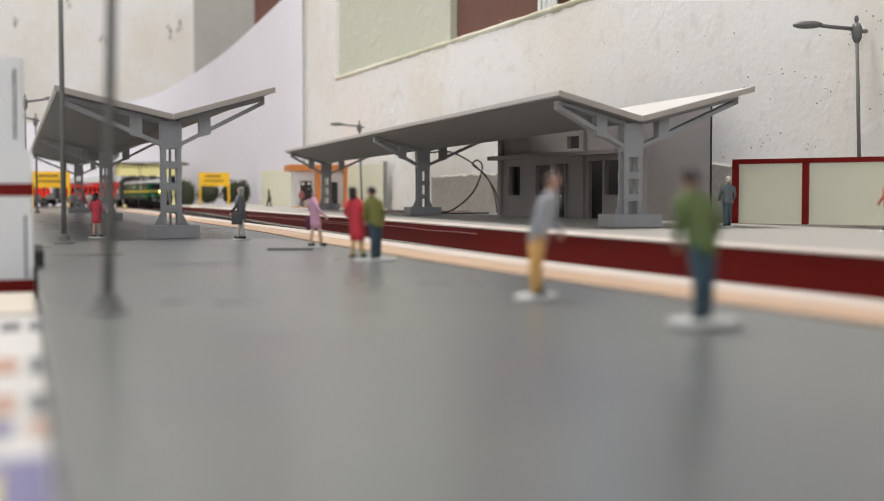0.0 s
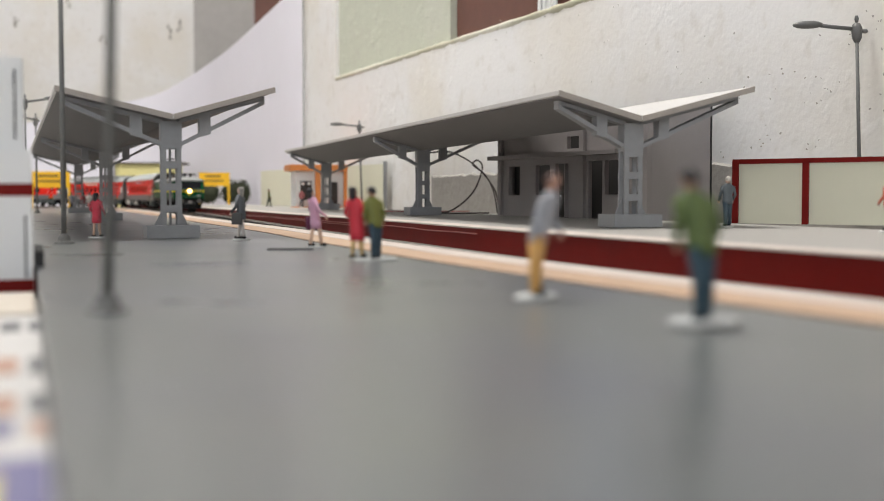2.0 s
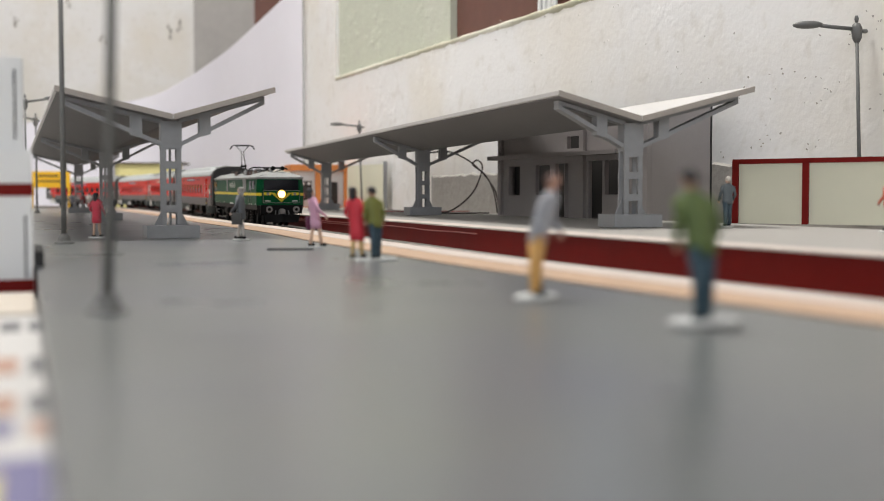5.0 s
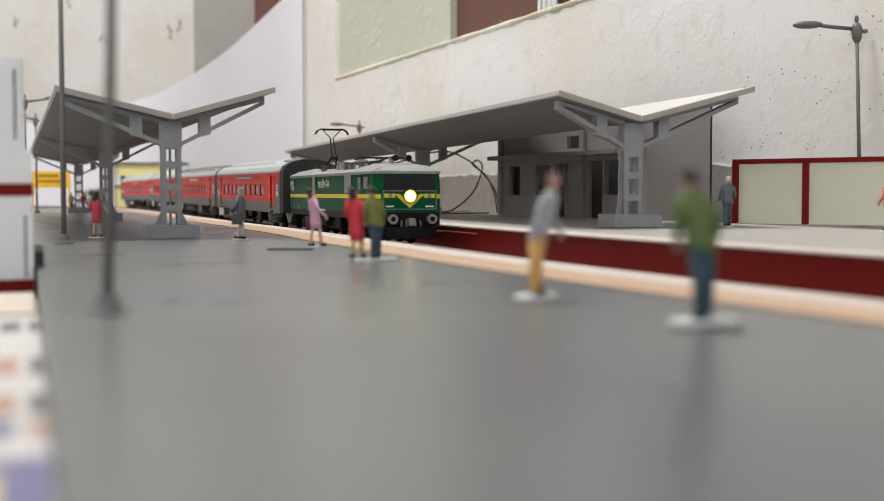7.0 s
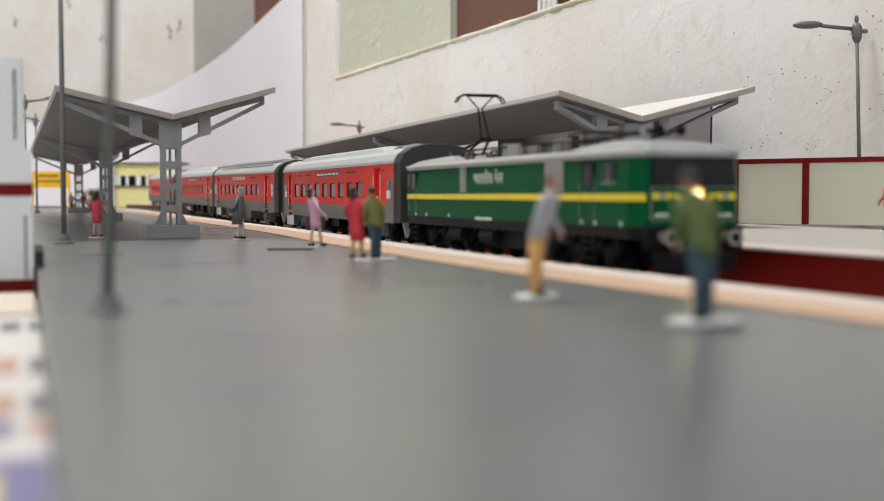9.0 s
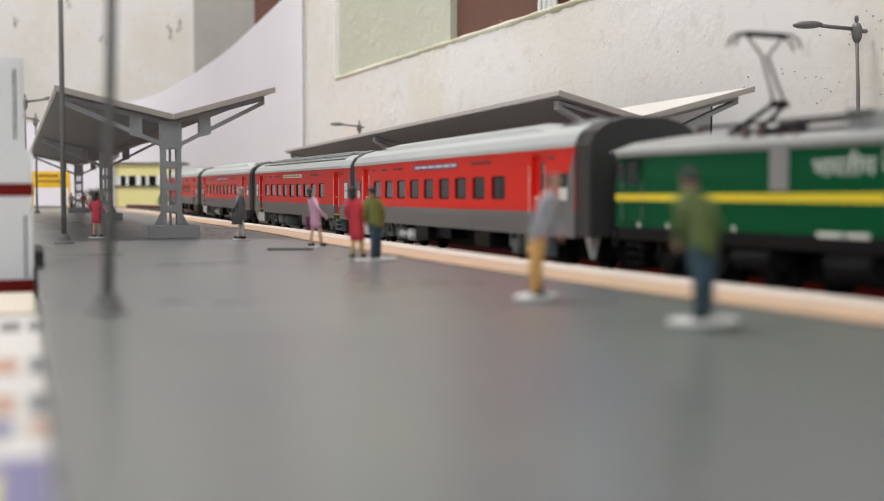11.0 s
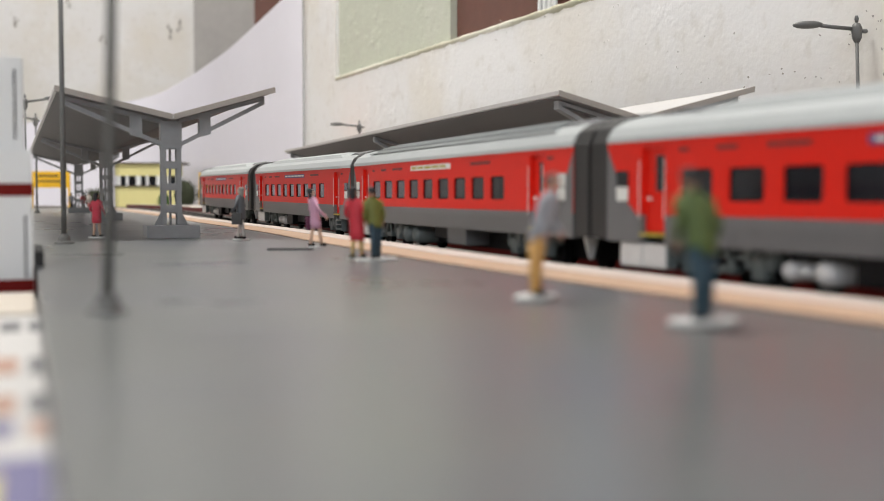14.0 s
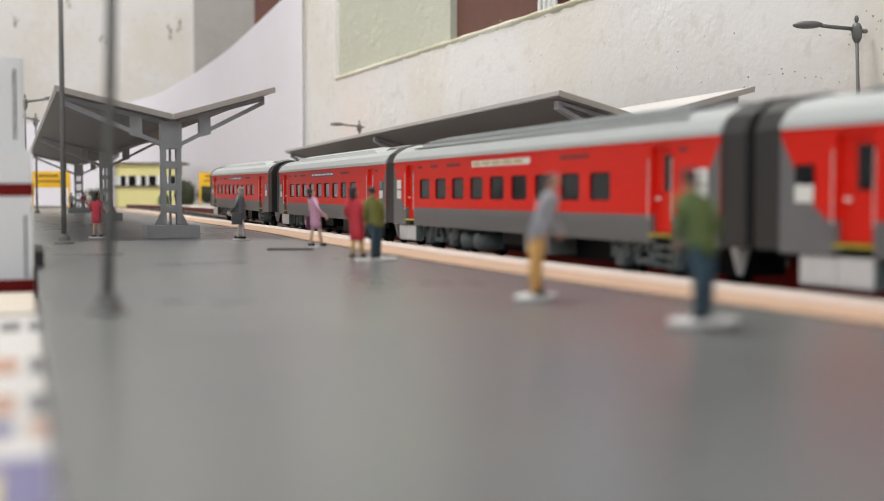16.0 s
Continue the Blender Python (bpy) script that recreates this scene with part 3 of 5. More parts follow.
def signal_house():
    hs = thing("station_house", at(-63.5, 255, TABLE, 8), "pale yellow station house with flat roof and strip windows", "house")
    w, d = 13.6, 9
    bm = BM()
    box(bm, -w / 2, 0, 0, w / 2, d, 4.9)
    part("lower_wall", bm, "yellow_wall", hs)
    bm = BM()
    box(bm, -w / 2, 0, 7.1, w / 2, d, 9.6)
    part("upper_band", bm, "yellow_wall", hs)
    bm = BM()
    box(bm, -w / 2 + 0.3, 0.5, 4.9, w / 2 - 0.3, d - 0.5, 7.1)
    part("window_strip", bm, "glass_dark", hs, "dark strip window")
    for k in range(7):
        bm = BM()
        x = -w / 2 + 0.3 + k * (w - 0.9) / 6
        box(bm, x, 0.1, 4.9, x + (0.55 if k % 2 else 1.0), 0.45, 7.1)
        part("window_post", bm, "white_card", hs)
    bm = BM()
    box(bm, -w / 2 - 0.5, -0.6, 9.6, w / 2 + 1.6, d + 0.5, 9.95)
    part("roof", bm, "brown_edge", hs, "dark edged flat roof")
    bm = BM()
    box(bm, -w / 2 - 0.2, -0.4, 4.75, w / 2 + 0.2, -0.01, 5.0)
    part("sill", bm, "brown_edge", hs)


def name_board(m, w, h, z0, label):
    s = thing("station_sign", m, label, "sign", "yellow station signs")
    bm = BM()
    box(bm, -w / 2, 0, z0, w / 2, 0.2, z0 + h)
    part("board", bm, "sign_yellow", s)
    for x in (-w / 2, w / 2 - 0.32):
        bm = BM()
        box(bm, x, 0.0, 0, x + 0.32, 0.2, z0)
        part("leg", bm, "sign_yellow", s)
    for x0, x1, zz, hh in ((-0.30, 0.22, 0.66, 0.14), (-0.33, 0.30, 0.34, 0.11)):
        bm = BM()
        box(bm, x0 * w, -0.03, z0 + zz * h, x1 * w, -0.004, z0 + (zz + hh) * h)
        part("lettering_bar", bm, "sign_ink", s)


def white_tower():
    b = thing("card_building", at(-11.76, 34.0, TABLE, 19.2), "white card building with maroon bands beside the platform", "building")
    bm = BM()
    box(bm, -7, 0, 0, 0, 5.5, 4.29, 0.03)
    part("lower_block", bm, "white_card", b)
    bm = BM()
    box(bm, -7, 0.4, 4.29, -0.2, 5.2, 6.96, 0.03)
    part("upper_block", bm, "white_card", b)
    for z in (0.2, 2.95):
        bm = BM()
        box(bm, -7.03, -0.03, z, 0.03, 5.53, z + 0.36)
        part("band", bm, "maroon", b, "maroon band")
    for x, z0, z1 in ((-0.22, 0.6, 2.4), (-0.46, 4.6, 6.6)):
        bm = BM()
        box(bm, x, -0.02 if z0 < 3 else 0.37, z0, x + 0.05, 0.01 if z0 < 3 else 0.41, z1)
        part("seam", bm, "card_black", b, "dark seam")
    bm = BM()
    box(bm, 0.05, 0.1, 0.0, 0.3, 5.0, 1.35)
    part("side_strip", bm, "card_black", b, "dark side strip")


def printed_card():
    c = thing("printed_card", at(-2.44, 7.6, -0.55, 19.22), "white printed card with coloured boxes lying beside the platform", "card")
    bm = BM()
    box(bm, -9, -9, -0.34, -0.02, 19.3, 0.0, 0.02)
    part("sheet", bm, "print_paper", c)
    rows = ((16.1, 18.0, "ink_grey", "ink_grey"), (10.4, 12.2, "ink_peach", "ink_grey"), (7.0, 8.4, "ink_orange", "ink_grey"), (5.6, 6.5, "ink_blue", "ink_peach"))
    for y0, y1, m0, m1 in rows:
        for k, (x0, x1) in enumerate(((-0.24, -0.03), (-0.78, -0.40), (-1.3, -0.95), (-1.85, -1.5), (-2.4, -2.05))):
            bm = BM()
            box(bm, x0, y0, 0.001, x1, y1, 0.012)
            part("printed_box", bm, m1 if k % 2 == 0 else m0, c)
    bm = BM()
    box(bm, -8.8, -8.8, 0.001, -0.05, 4.45, 0.01)
    part("printed_band", bm, "ink_blue", c)
    bm = BM()
    box(bm, -5.0, -6.0, 0.011, -0.5, 3.7, 0.02)
    part("printed_patch", bm, "ink_yellow", c)
    bm = BM()
    box(bm, -8.0, 19.6, -0.35, -0.1, 25.2, 0.05, 0.05)
    tagged(part("wood_offcut", bm, material("pale_wood", (0.58, 0.52, 0.44), 0.7, grain=80, vary=0.12, stain=15), None), "pale wooden offcut lying beside the platform", "wood offcut").matrix_basis = at(-2.44, 7.6, -0.55, 19.22)


# ---------------------------------------------------------------- lamps, cables, plants
def street_lamp(x, y, z, height, lean_x=0.0, turn=0.0, size=1.0):
    l = thing("street_lamp", at(x, y, z, turn, 0, lean_x), "grey metal model street lamp with a round foot", "street lamp", "platform lamps")
    bm = BM()
    rings = []
    for r, zz in ((0.42, 0), (0.40, 0.08), (0.27, 0.13), (0.24, 0.3), (0.13, 0.42)):
        rings.append([(r * size * math.cos(a), r * size * math.sin(a), zz * size) for a in np.linspace(0, 2 * math.pi, 17)[:-1]])
    loft(bm, rings)
    part("foot", bm, "lamp_metal", l)
    bm = BM()
    tube(bm, [(0, 0, 0.3), (0, 0, height - 0.4)], 0.115 * size, 10, 0.095 * size)
    part("pole", bm, "lamp_metal", l, smooth=True)
    bm = BM()
    rings = []
    for r, zz in ((0.16, -0.95), (0.30, -0.7), (0.34, -0.2), (0.24, 0.05), (0.1, 0.12)):
        rings.append([(r * math.cos(a) * 0.9, r * math.sin(a) * 0.9, height + zz) for a in np.linspace(0, 2 * math.pi, 11)[:-1]])
    loft(bm, rings)
    ball(bm, (0, 0, height + 0.32), 0.12, 0.12, 0.22), ball(bm, (0.42, 0, height - 0.35), 0.2, 0.14, 0.14)
    part("lamp_collar", bm, "lamp_metal", l, smooth=True)
    bm = BM()
    tube(bm, [(-0.2, 0, height - 0.2), (-1.4, 0, height - 0.05), (-2.0, 0, height + 0.05)], 0.11, 8)
    part("bracket", bm, "lamp_metal", l, smooth=True)
    bm = BM()
    ball(bm, (-2.65, 0, height + 0.1), 0.85, 0.3, 0.22, 12, 8)
    part("lamp_head", bm, "lamp_metal", l, smooth=True)


def cables():
    for pts in ([(-1.0, 99, 5.6), (0.7, 100, 5.7), (2.8, 101, 4.6), (4.4, 100, 2.6), (4.8, 99, 0.62)],
                [(-1.4, 97, 1.0), (0.5, 98, 0.7), (2.5, 99, 2.2), (3.4, 100, 4.3), (3.0, 100, 5.0), (2.6, 100, 4.6), (3.6, 99.5, 3.8), (4.3, 99, 2.4), (4.6, 98, 0.6)],
                [(-1.2, 96, 0.62), (1.0, 97, 0.58), (3.9, 98, 0.6)]):
        bm = BM()
        s = spline([Vector(p) for p in pts], 8)
        tube(bm, [tuple(p) for p in s], 0.07, 6)
        tagged(part("cable", bm, "cable", smooth=True), "thin dark cable looped on the platform", "cable", "loose cables")
    bm = BM()
    box(bm, -6.0, 108, FAR_TOP + 0.03, 2.5, 108.2, FAR_TOP + 0.13)
    tagged(part("stick", bm, "wire_red"), "thin reddish stick lying on the platform", "stick")


def bush(x, y, z, w, h, seed, mat="leaf"):
    p = thing("bush", at(x, y, z), "dark dense model bush of fine foam leaves" if mat == "leaf" else "small fresh green bush", "bush", "model bushes")
    rnd = random.Random(seed)
    bm = BM()
    for k in range(3):
        tube(bm, [(0, 0, 0), (rnd.uniform(-0.3, 0.3) * w, rnd.uniform(-0.2, 0.2) * w, h * 0.6)], 0.12, 5, 0.04)
    part("stems", bm, "bark", p)
    verts, faces = [], []
    for k in range(900):
        a, u = rnd.uniform(0, 2 * math.pi), rnd.uniform(-0.95, 1)
        r = (1 - u * u) ** 0.5 * rnd.uniform(0.75, 1.06)
        bulge = 1 + 0.13 * math.sin(3 * a + seed) + 0.1 * math.sin(5 * u + seed)
        c = Vector((0.5 * w * r * math.cos(a) * bulge, 0.35 * w * r * math.sin(a) * bulge, h * (0.5 + 0.5 * u * bulge)))
        c.z = max(0.05, c.z)
        s = rnd.uniform(0.12, 0.26)
        e = [Vector((rnd.gauss(0, 1), rnd.gauss(0, 1), rnd.gauss(0, 1))).normalized() * s for _ in range(3)]
        i = len(verts)
        verts += [tuple((c + v) * K) for v in e]
        faces.append((i, i + 1, i + 2))
    me = bpy.data.meshes.new("leaves")
    me.from_pydata(verts, [], faces)
    me.materials.append(M[mat])
    ob = new("leaves", me)
    ob.parent = p
    bm = BM()
    ball(bm, (0, 0, h * 0.5), w * 0.43, w * 0.3, h * 0.46, 14, 9)
    for v in bm.verts:
        v.co += v.co.normalized() * 0.3 * noise.noise(v.co * 0.9 + Vector((seed, 0, 0)))
    part("inner_foliage", bm, mat, p)


# ---------------------------------------------------------------- figurines
def figurine(x, y, z, height, turn, hair, skin, top, legs, label, skirt=False, base=0.75, bag=None, lean=0.0, stride=0.12, arms=0.1, hem=0.13, bare=None, tilt=0.0):
    """One painted plastic figure as a single mesh with painted zones."""
    bm = BM()
    h = height
    zones = []

    def zone(k):
        bm.faces.ensure_lookup_table()
        for f in bm.faces[zones[-1] if zones else 0:]:
            f.material_index = k
        zones.append(len(bm.faces))

    if base:
        rings = [[(r * base * math.cos(a), r * base * 0.62 * math.sin(a), zz) for a in np.linspace(0, 2 * math.pi, 19)[:-1]] for r, zz in ((1, 0), (1, 0.06), (0.96, 0.08))]
        loft(bm, rings)
        zone(5)
    else:
        zone(5)
    b = 0.07
    w = h * 0.128

    def ell(cx, cy, rx, ry, zz):
        return [(cx + rx * math.cos(a), cy + ry * math.sin(a), zz) for a in np.linspace(0, 2 * math.pi, 13)[:-1]]
    hip, sh, neck = h * 0.50, h * 0.82, h * 0.86
    for sx in (-1, 1):
        fx = sx * w * 0.42
        off = sx * stride
        ball(bm, (fx, off - 0.06, b + h * 0.025), w * 0.30, w * 0.55, h * 0.03)
    zone(6)
    if skirt:
        loft(bm, [ell(0, 0, w * 0.80, w * 0.66, b + h * hem), ell(0, 0, w * 0.86, w * 0.7, b + h * (hem * 0.6 + 0.2)), ell(0, 0, w * 0.8, w * 0.62, hip), ell(0, lean * 0.3, w * 0.6, w * 0.5, hip + h * 0.1)])
        zone(3)
        for sx in (-1, 1):
            tube(bm, [(sx * w * 0.36, sx * stride, b + h * 0.03), (sx * w * 0.34, sx * stride * 0.7, b + h * 0.18), (sx * w * 0.32, sx * stride * 0.4, b + h * (hem + 0.04))], w * 0.19, 8, w * 0.28)
        zone(7)
    else:
        for sx in (-1, 1):
            loft(bm, [ell(sx * w * 0.42, sx * stride, w * 0.32, w * 0.36, b + h * 0.03), ell(sx * w * 0.40, sx * stride * 0.7, w * 0.34, w * 0.38, b + h * 0.24), ell(sx * w * 0.36, 0, w * 0.46, w * 0.5, hip)])
        zone(3)
    loft(bm, [ell(0, 0, w * 0.82, w * 0.56, hip - h * 0.05), ell(0, 0, w * 0.86, w * 0.6, hip + h * 0.03), ell(0, lean * 0.4, w * 0.76, w * 0.52, hip + h * 0.14),
              ell(0, lean * 0.8, w * 0.98, w * 0.56, sh - h * 0.06), ell(0, lean, w * 0.85, w * 0.45, sh), ell(0, lean, w * 0.35, w * 0.32, neck)])
    for sx in (-1, 1):
        tube(bm, [(sx * w * 0.9, lean, sh - h * 0.02), (sx * w * (1.1 + arms), lean * 0.8 + 0.02, sh - h * 0.18), (sx * w * (1.05 + arms * 0.5), lean - 0.12 - arms, hip + h * 0.03)], w * 0.27, 8, w * 0.2)
    zone(2)
    for sx in (-1, 1):
        ball(bm, (sx * w * (1.04 + arms * 0.5), lean - 0.13 - arms, hip), w * 0.2, w * 0.2, w * 0.26)
    ball(bm, (0, lean, h * 0.925), w * 0.40, w * 0.46, h * 0.068, 12, 8)
    tube(bm, [(0, lean, sh), (0, lean, h * 0.9)], w * 0.2, 8)
    zone(1)
    ball(bm, (0, lean + 0.05, h * 0.948), w * 0.45, w * 0.48, h * 0.055, 12, 8)
    if skirt:
        ball(bm, (0, lean + 0.09, h * 0.88), w * 0.42, w * 0.3, h * 0.09, 10, 7)
    zone(0)
    if bag:
        box(bm, w * 1.0, -0.25, hip - h * 0.2, w * 1.45, 0.25, hip + h * 0.02, 0.03)
        zone(4)
    bmesh.ops.recalc_face_normals(bm, faces=bm.faces)
    side = Euler((0, 0, -radians(turn))).to_matrix() @ Vector((tilt, 0, 0))
    for v in bm.verts:
        v.co += side * max(0.0, v.co.z / h - 0.35) ** 1.3
        v.co *= K
    me = bpy.data.meshes.new("figurine")
    bm.to_mesh(me)
    bm.free()
    mats = [hair, skin, top, legs, bag or (0.1, 0.1, 0.1)]
    for i, c in enumerate(mats):
        me.materials.append(material("figure_paint", c, 0.55, grain=900, vary=0.10, stain=300, stain_vary=0.14))
    me.materials.append(M["base_clear"])
    me.materials.append(M["black"])
    me.materials.append(material("figure_paint", bare or skin, 0.55, grain=900, vary=0.10))
    for p in me.polygons:
        p.use_smooth = True
    ob = new("figurine", me)
    ob.matrix_basis = at(x, y, z, turn)
    return tagged(ob, label, "figurine", "platform figurines")


SKIN = (0.42, 0.25, 0.18)
DARK = (0.02, 0.018, 0.02)


def figurines():
    P0, P1 = 0.03, FAR_TOP + 0.035
    figurine(4.12, 18.6, 0.05, 2.45, 200, DARK, SKIN, (0.105, 0.15, 0.042), (0.016, 0.05, 0.075), "painted plastic figurine in green top and dark blue trousers", base=0.62, arms=0.05, tilt=-0.5)
    figurine(1.86, 23.4, P0, 2.48, 60, (0.10, 0.05, 0.04), (0.45, 0.25, 0.18), (0.36, 0.37, 0.40), (0.62, 0.34, 0.10), "painted plastic figurine in grey shirt and orange trousers", base=0.62, stride=0.06, lean=-0.1, tilt=0.5)
    figurine(-2.72, 37.9, 0.0, 2.35, 150, DARK, SKIN, (0.60, 0.03, 0.05), (0.60, 0.03, 0.05), "painted plastic figurine in a red dress with tan legs", skirt=True, base=0, hem=0.24, bare=(0.55, 0.38, 0.16), tilt=-0.22)
    figurine(-2.1, 37.6, 0.0, 2.35, 210, DARK, SKIN, (0.17, 0.18, 0.035), (0.02, 0.05, 0.075), "painted plastic figurine in olive top and dark trousers", base=0.75, tilt=-0.28, arms=-0.05)
    figurine(-4.95, 46.5, 0.0, 2.35, 120, DARK, (0.55, 0.36, 0.28), (0.60, 0.33, 0.45), (0.60, 0.33, 0.45), "painted plastic figurine in a pink dress with dark bag", skirt=True, base=0.45, bag=(0.12, 0.02, 0.06), stride=0.2, hem=0.30, bare=(0.62, 0.42, 0.30), tilt=-0.35, arms=0.2)
    figurine(-9.2, 54.2, 0.0, 2.45, 250, (0.25, 0.24, 0.22), (0.5, 0.36, 0.3), (0.10, 0.11, 0.12), (0.10, 0.11, 0.12), "painted plastic figurine in dark grey coat with a bag", base=0.55, bag=(0.06, 0.06, 0.06), stride=0.22, lean=-0.1, skirt=True, hem=0.36, bare=(0.50, 0.46, 0.43), tilt=0.12)
    figurine(-16.6, 56.9, 0.0, 2.2, 160, DARK, (0.5, 0.3, 0.22), (0.50, 0.03, 0.06), (0.50, 0.03, 0.06), "painted plastic figurine in a short red dress", skirt=True, base=0.45, hem=0.30, bare=(0.55, 0.38, 0.28))
    figurine(13.5, 56.0, P1, 2.42, 190, (0.6, 0.56, 0.5), (0.52, 0.36, 0.27), (0.10, 0.12, 0.13), (0.05, 0.08, 0.10), "painted plastic figurine in blue-grey suit with pale hair", base=0.3)
    figurine(18.2, 48.3, P1, 2.3, 215, DARK, SKIN, (0.60, 0.16, 0.10), (0.62, 0.58, 0.52), "painted plastic figurine in orange-red top and pale trousers", base=0.45)
    figurine(-22.2, 152, P1, 2.3, 90, DARK, SKIN, (0.10, 0.11, 0.03), (0.03, 0.035, 0.02), "painted plastic figurine in dark olive clothes with a cart", base=0.3, bag=(0.05, 0.05, 0.03), stride=0.25)
    figurine(-17.3, 146, P1, 2.3, 170, DARK, SKIN, (0.32, 0.10, 0.10), (0.03, 0.03, 0.035), "painted plastic figurine standing at the kiosk", base=0.3)
    for x, y, c, d in ((-45.5, 150, (0.40, 0.08, 0.09), (0.45, 0.35, 0.30)), (-43.2, 145, (0.50, 0.45, 0.42), (0.35, 0.08, 0.08)), (-41.8, 138, (0.32, 0.05, 0.06), (0.30, 0.28, 0.28)), (-48.5, 155, (0.12, 0.12, 0.14), (0.04, 0.03, 0.03))):
        figurine(x, y, 0.0, 2.35, 100 + x * 5, DARK, SKIN, c, d, "small painted plastic figurine far along the platform", base=0.35)
    bm = BM()
    box(bm, -6.6, 44.6, 0.0, -4.9, 45.1, 0.05)
    tagged(part("figure_base", bm, "black"), "thin dark loose base plate on the platform", "base plate")


# ---------------------------------------------------------------- the train; x forward, y left, z up from the rail
def wheelset_block(bm, x):
    for sy in (-1, 1):
        q = [(x + 0.6 * math.cos(a), 0.6 * math.sin(a)) for a in np.linspace(0, 2 * math.pi, 17)[:-1]]
        loft(bm, [[(px, sy * 0.72, z) for px, z in q], [(px, sy * 0.95, z) for px, z in q]])
        for k in range(5):
            a = 2 * math.pi * k / 5
            box(bm, x + 0.34 * math.cos(a) - 0.07, min(sy * 0.95, sy * 0.98), 0.34 * math.sin(a) - 0.07, x + 0.34 * math.cos(a) + 0.07, max(sy * 0.95, sy * 0.98), 0.34 * math.sin(a) + 0.07)
    tube(bm, [(x, -0.9, 0), (x, 0.9, 0)], 0.12)


def bogie(parent, x, wheels, mat, length):
    bm = BM()
    for sy in (-1, 1):
        box(bm, x - length / 2, sy * 1.1 - 0.12, 0.62, x + length / 2, sy * 1.1 + 0.12, 0.86, 0.03)
        for wx in wheels:
            box(bm, x + wx - 0.25, sy * 1.2 - 0.14, 0.2, x + wx + 0.25, sy * 1.2 + 0.16, 0.74, 0.03)
            for e in (-0.42, 0.42):
                tube(bm, [(x + wx + e, sy * 1.24, 0.45), (x + wx + e, sy * 1.24, 0.98)], 0.13, 8)
        for e in (-0.5, 0.5):
            tube(bm, [(x + e, sy * 1.3, 0.4), (x + e * 0.3, sy * 1.3, 0.98)], 0.10, 6)
        box(bm, x - 0.5, sy * 1.2 - 0.14, 0.3, x + 0.5, sy * 1.2 + 0.14, 0.5, 0.02)
    box(bm, x - 0.5, -1.0, 0.6, x + 0.5, 1.0, 1.0)
    b = part("bogie", bm, mat, parent)
    for wx in wheels:
        bm = BM()
        wheelset_block(bm, 0)
        w = part("wheelset", bm, "black", b)
        w.location = ((x + wx) * K, 0, 0.36 * K)
    return b


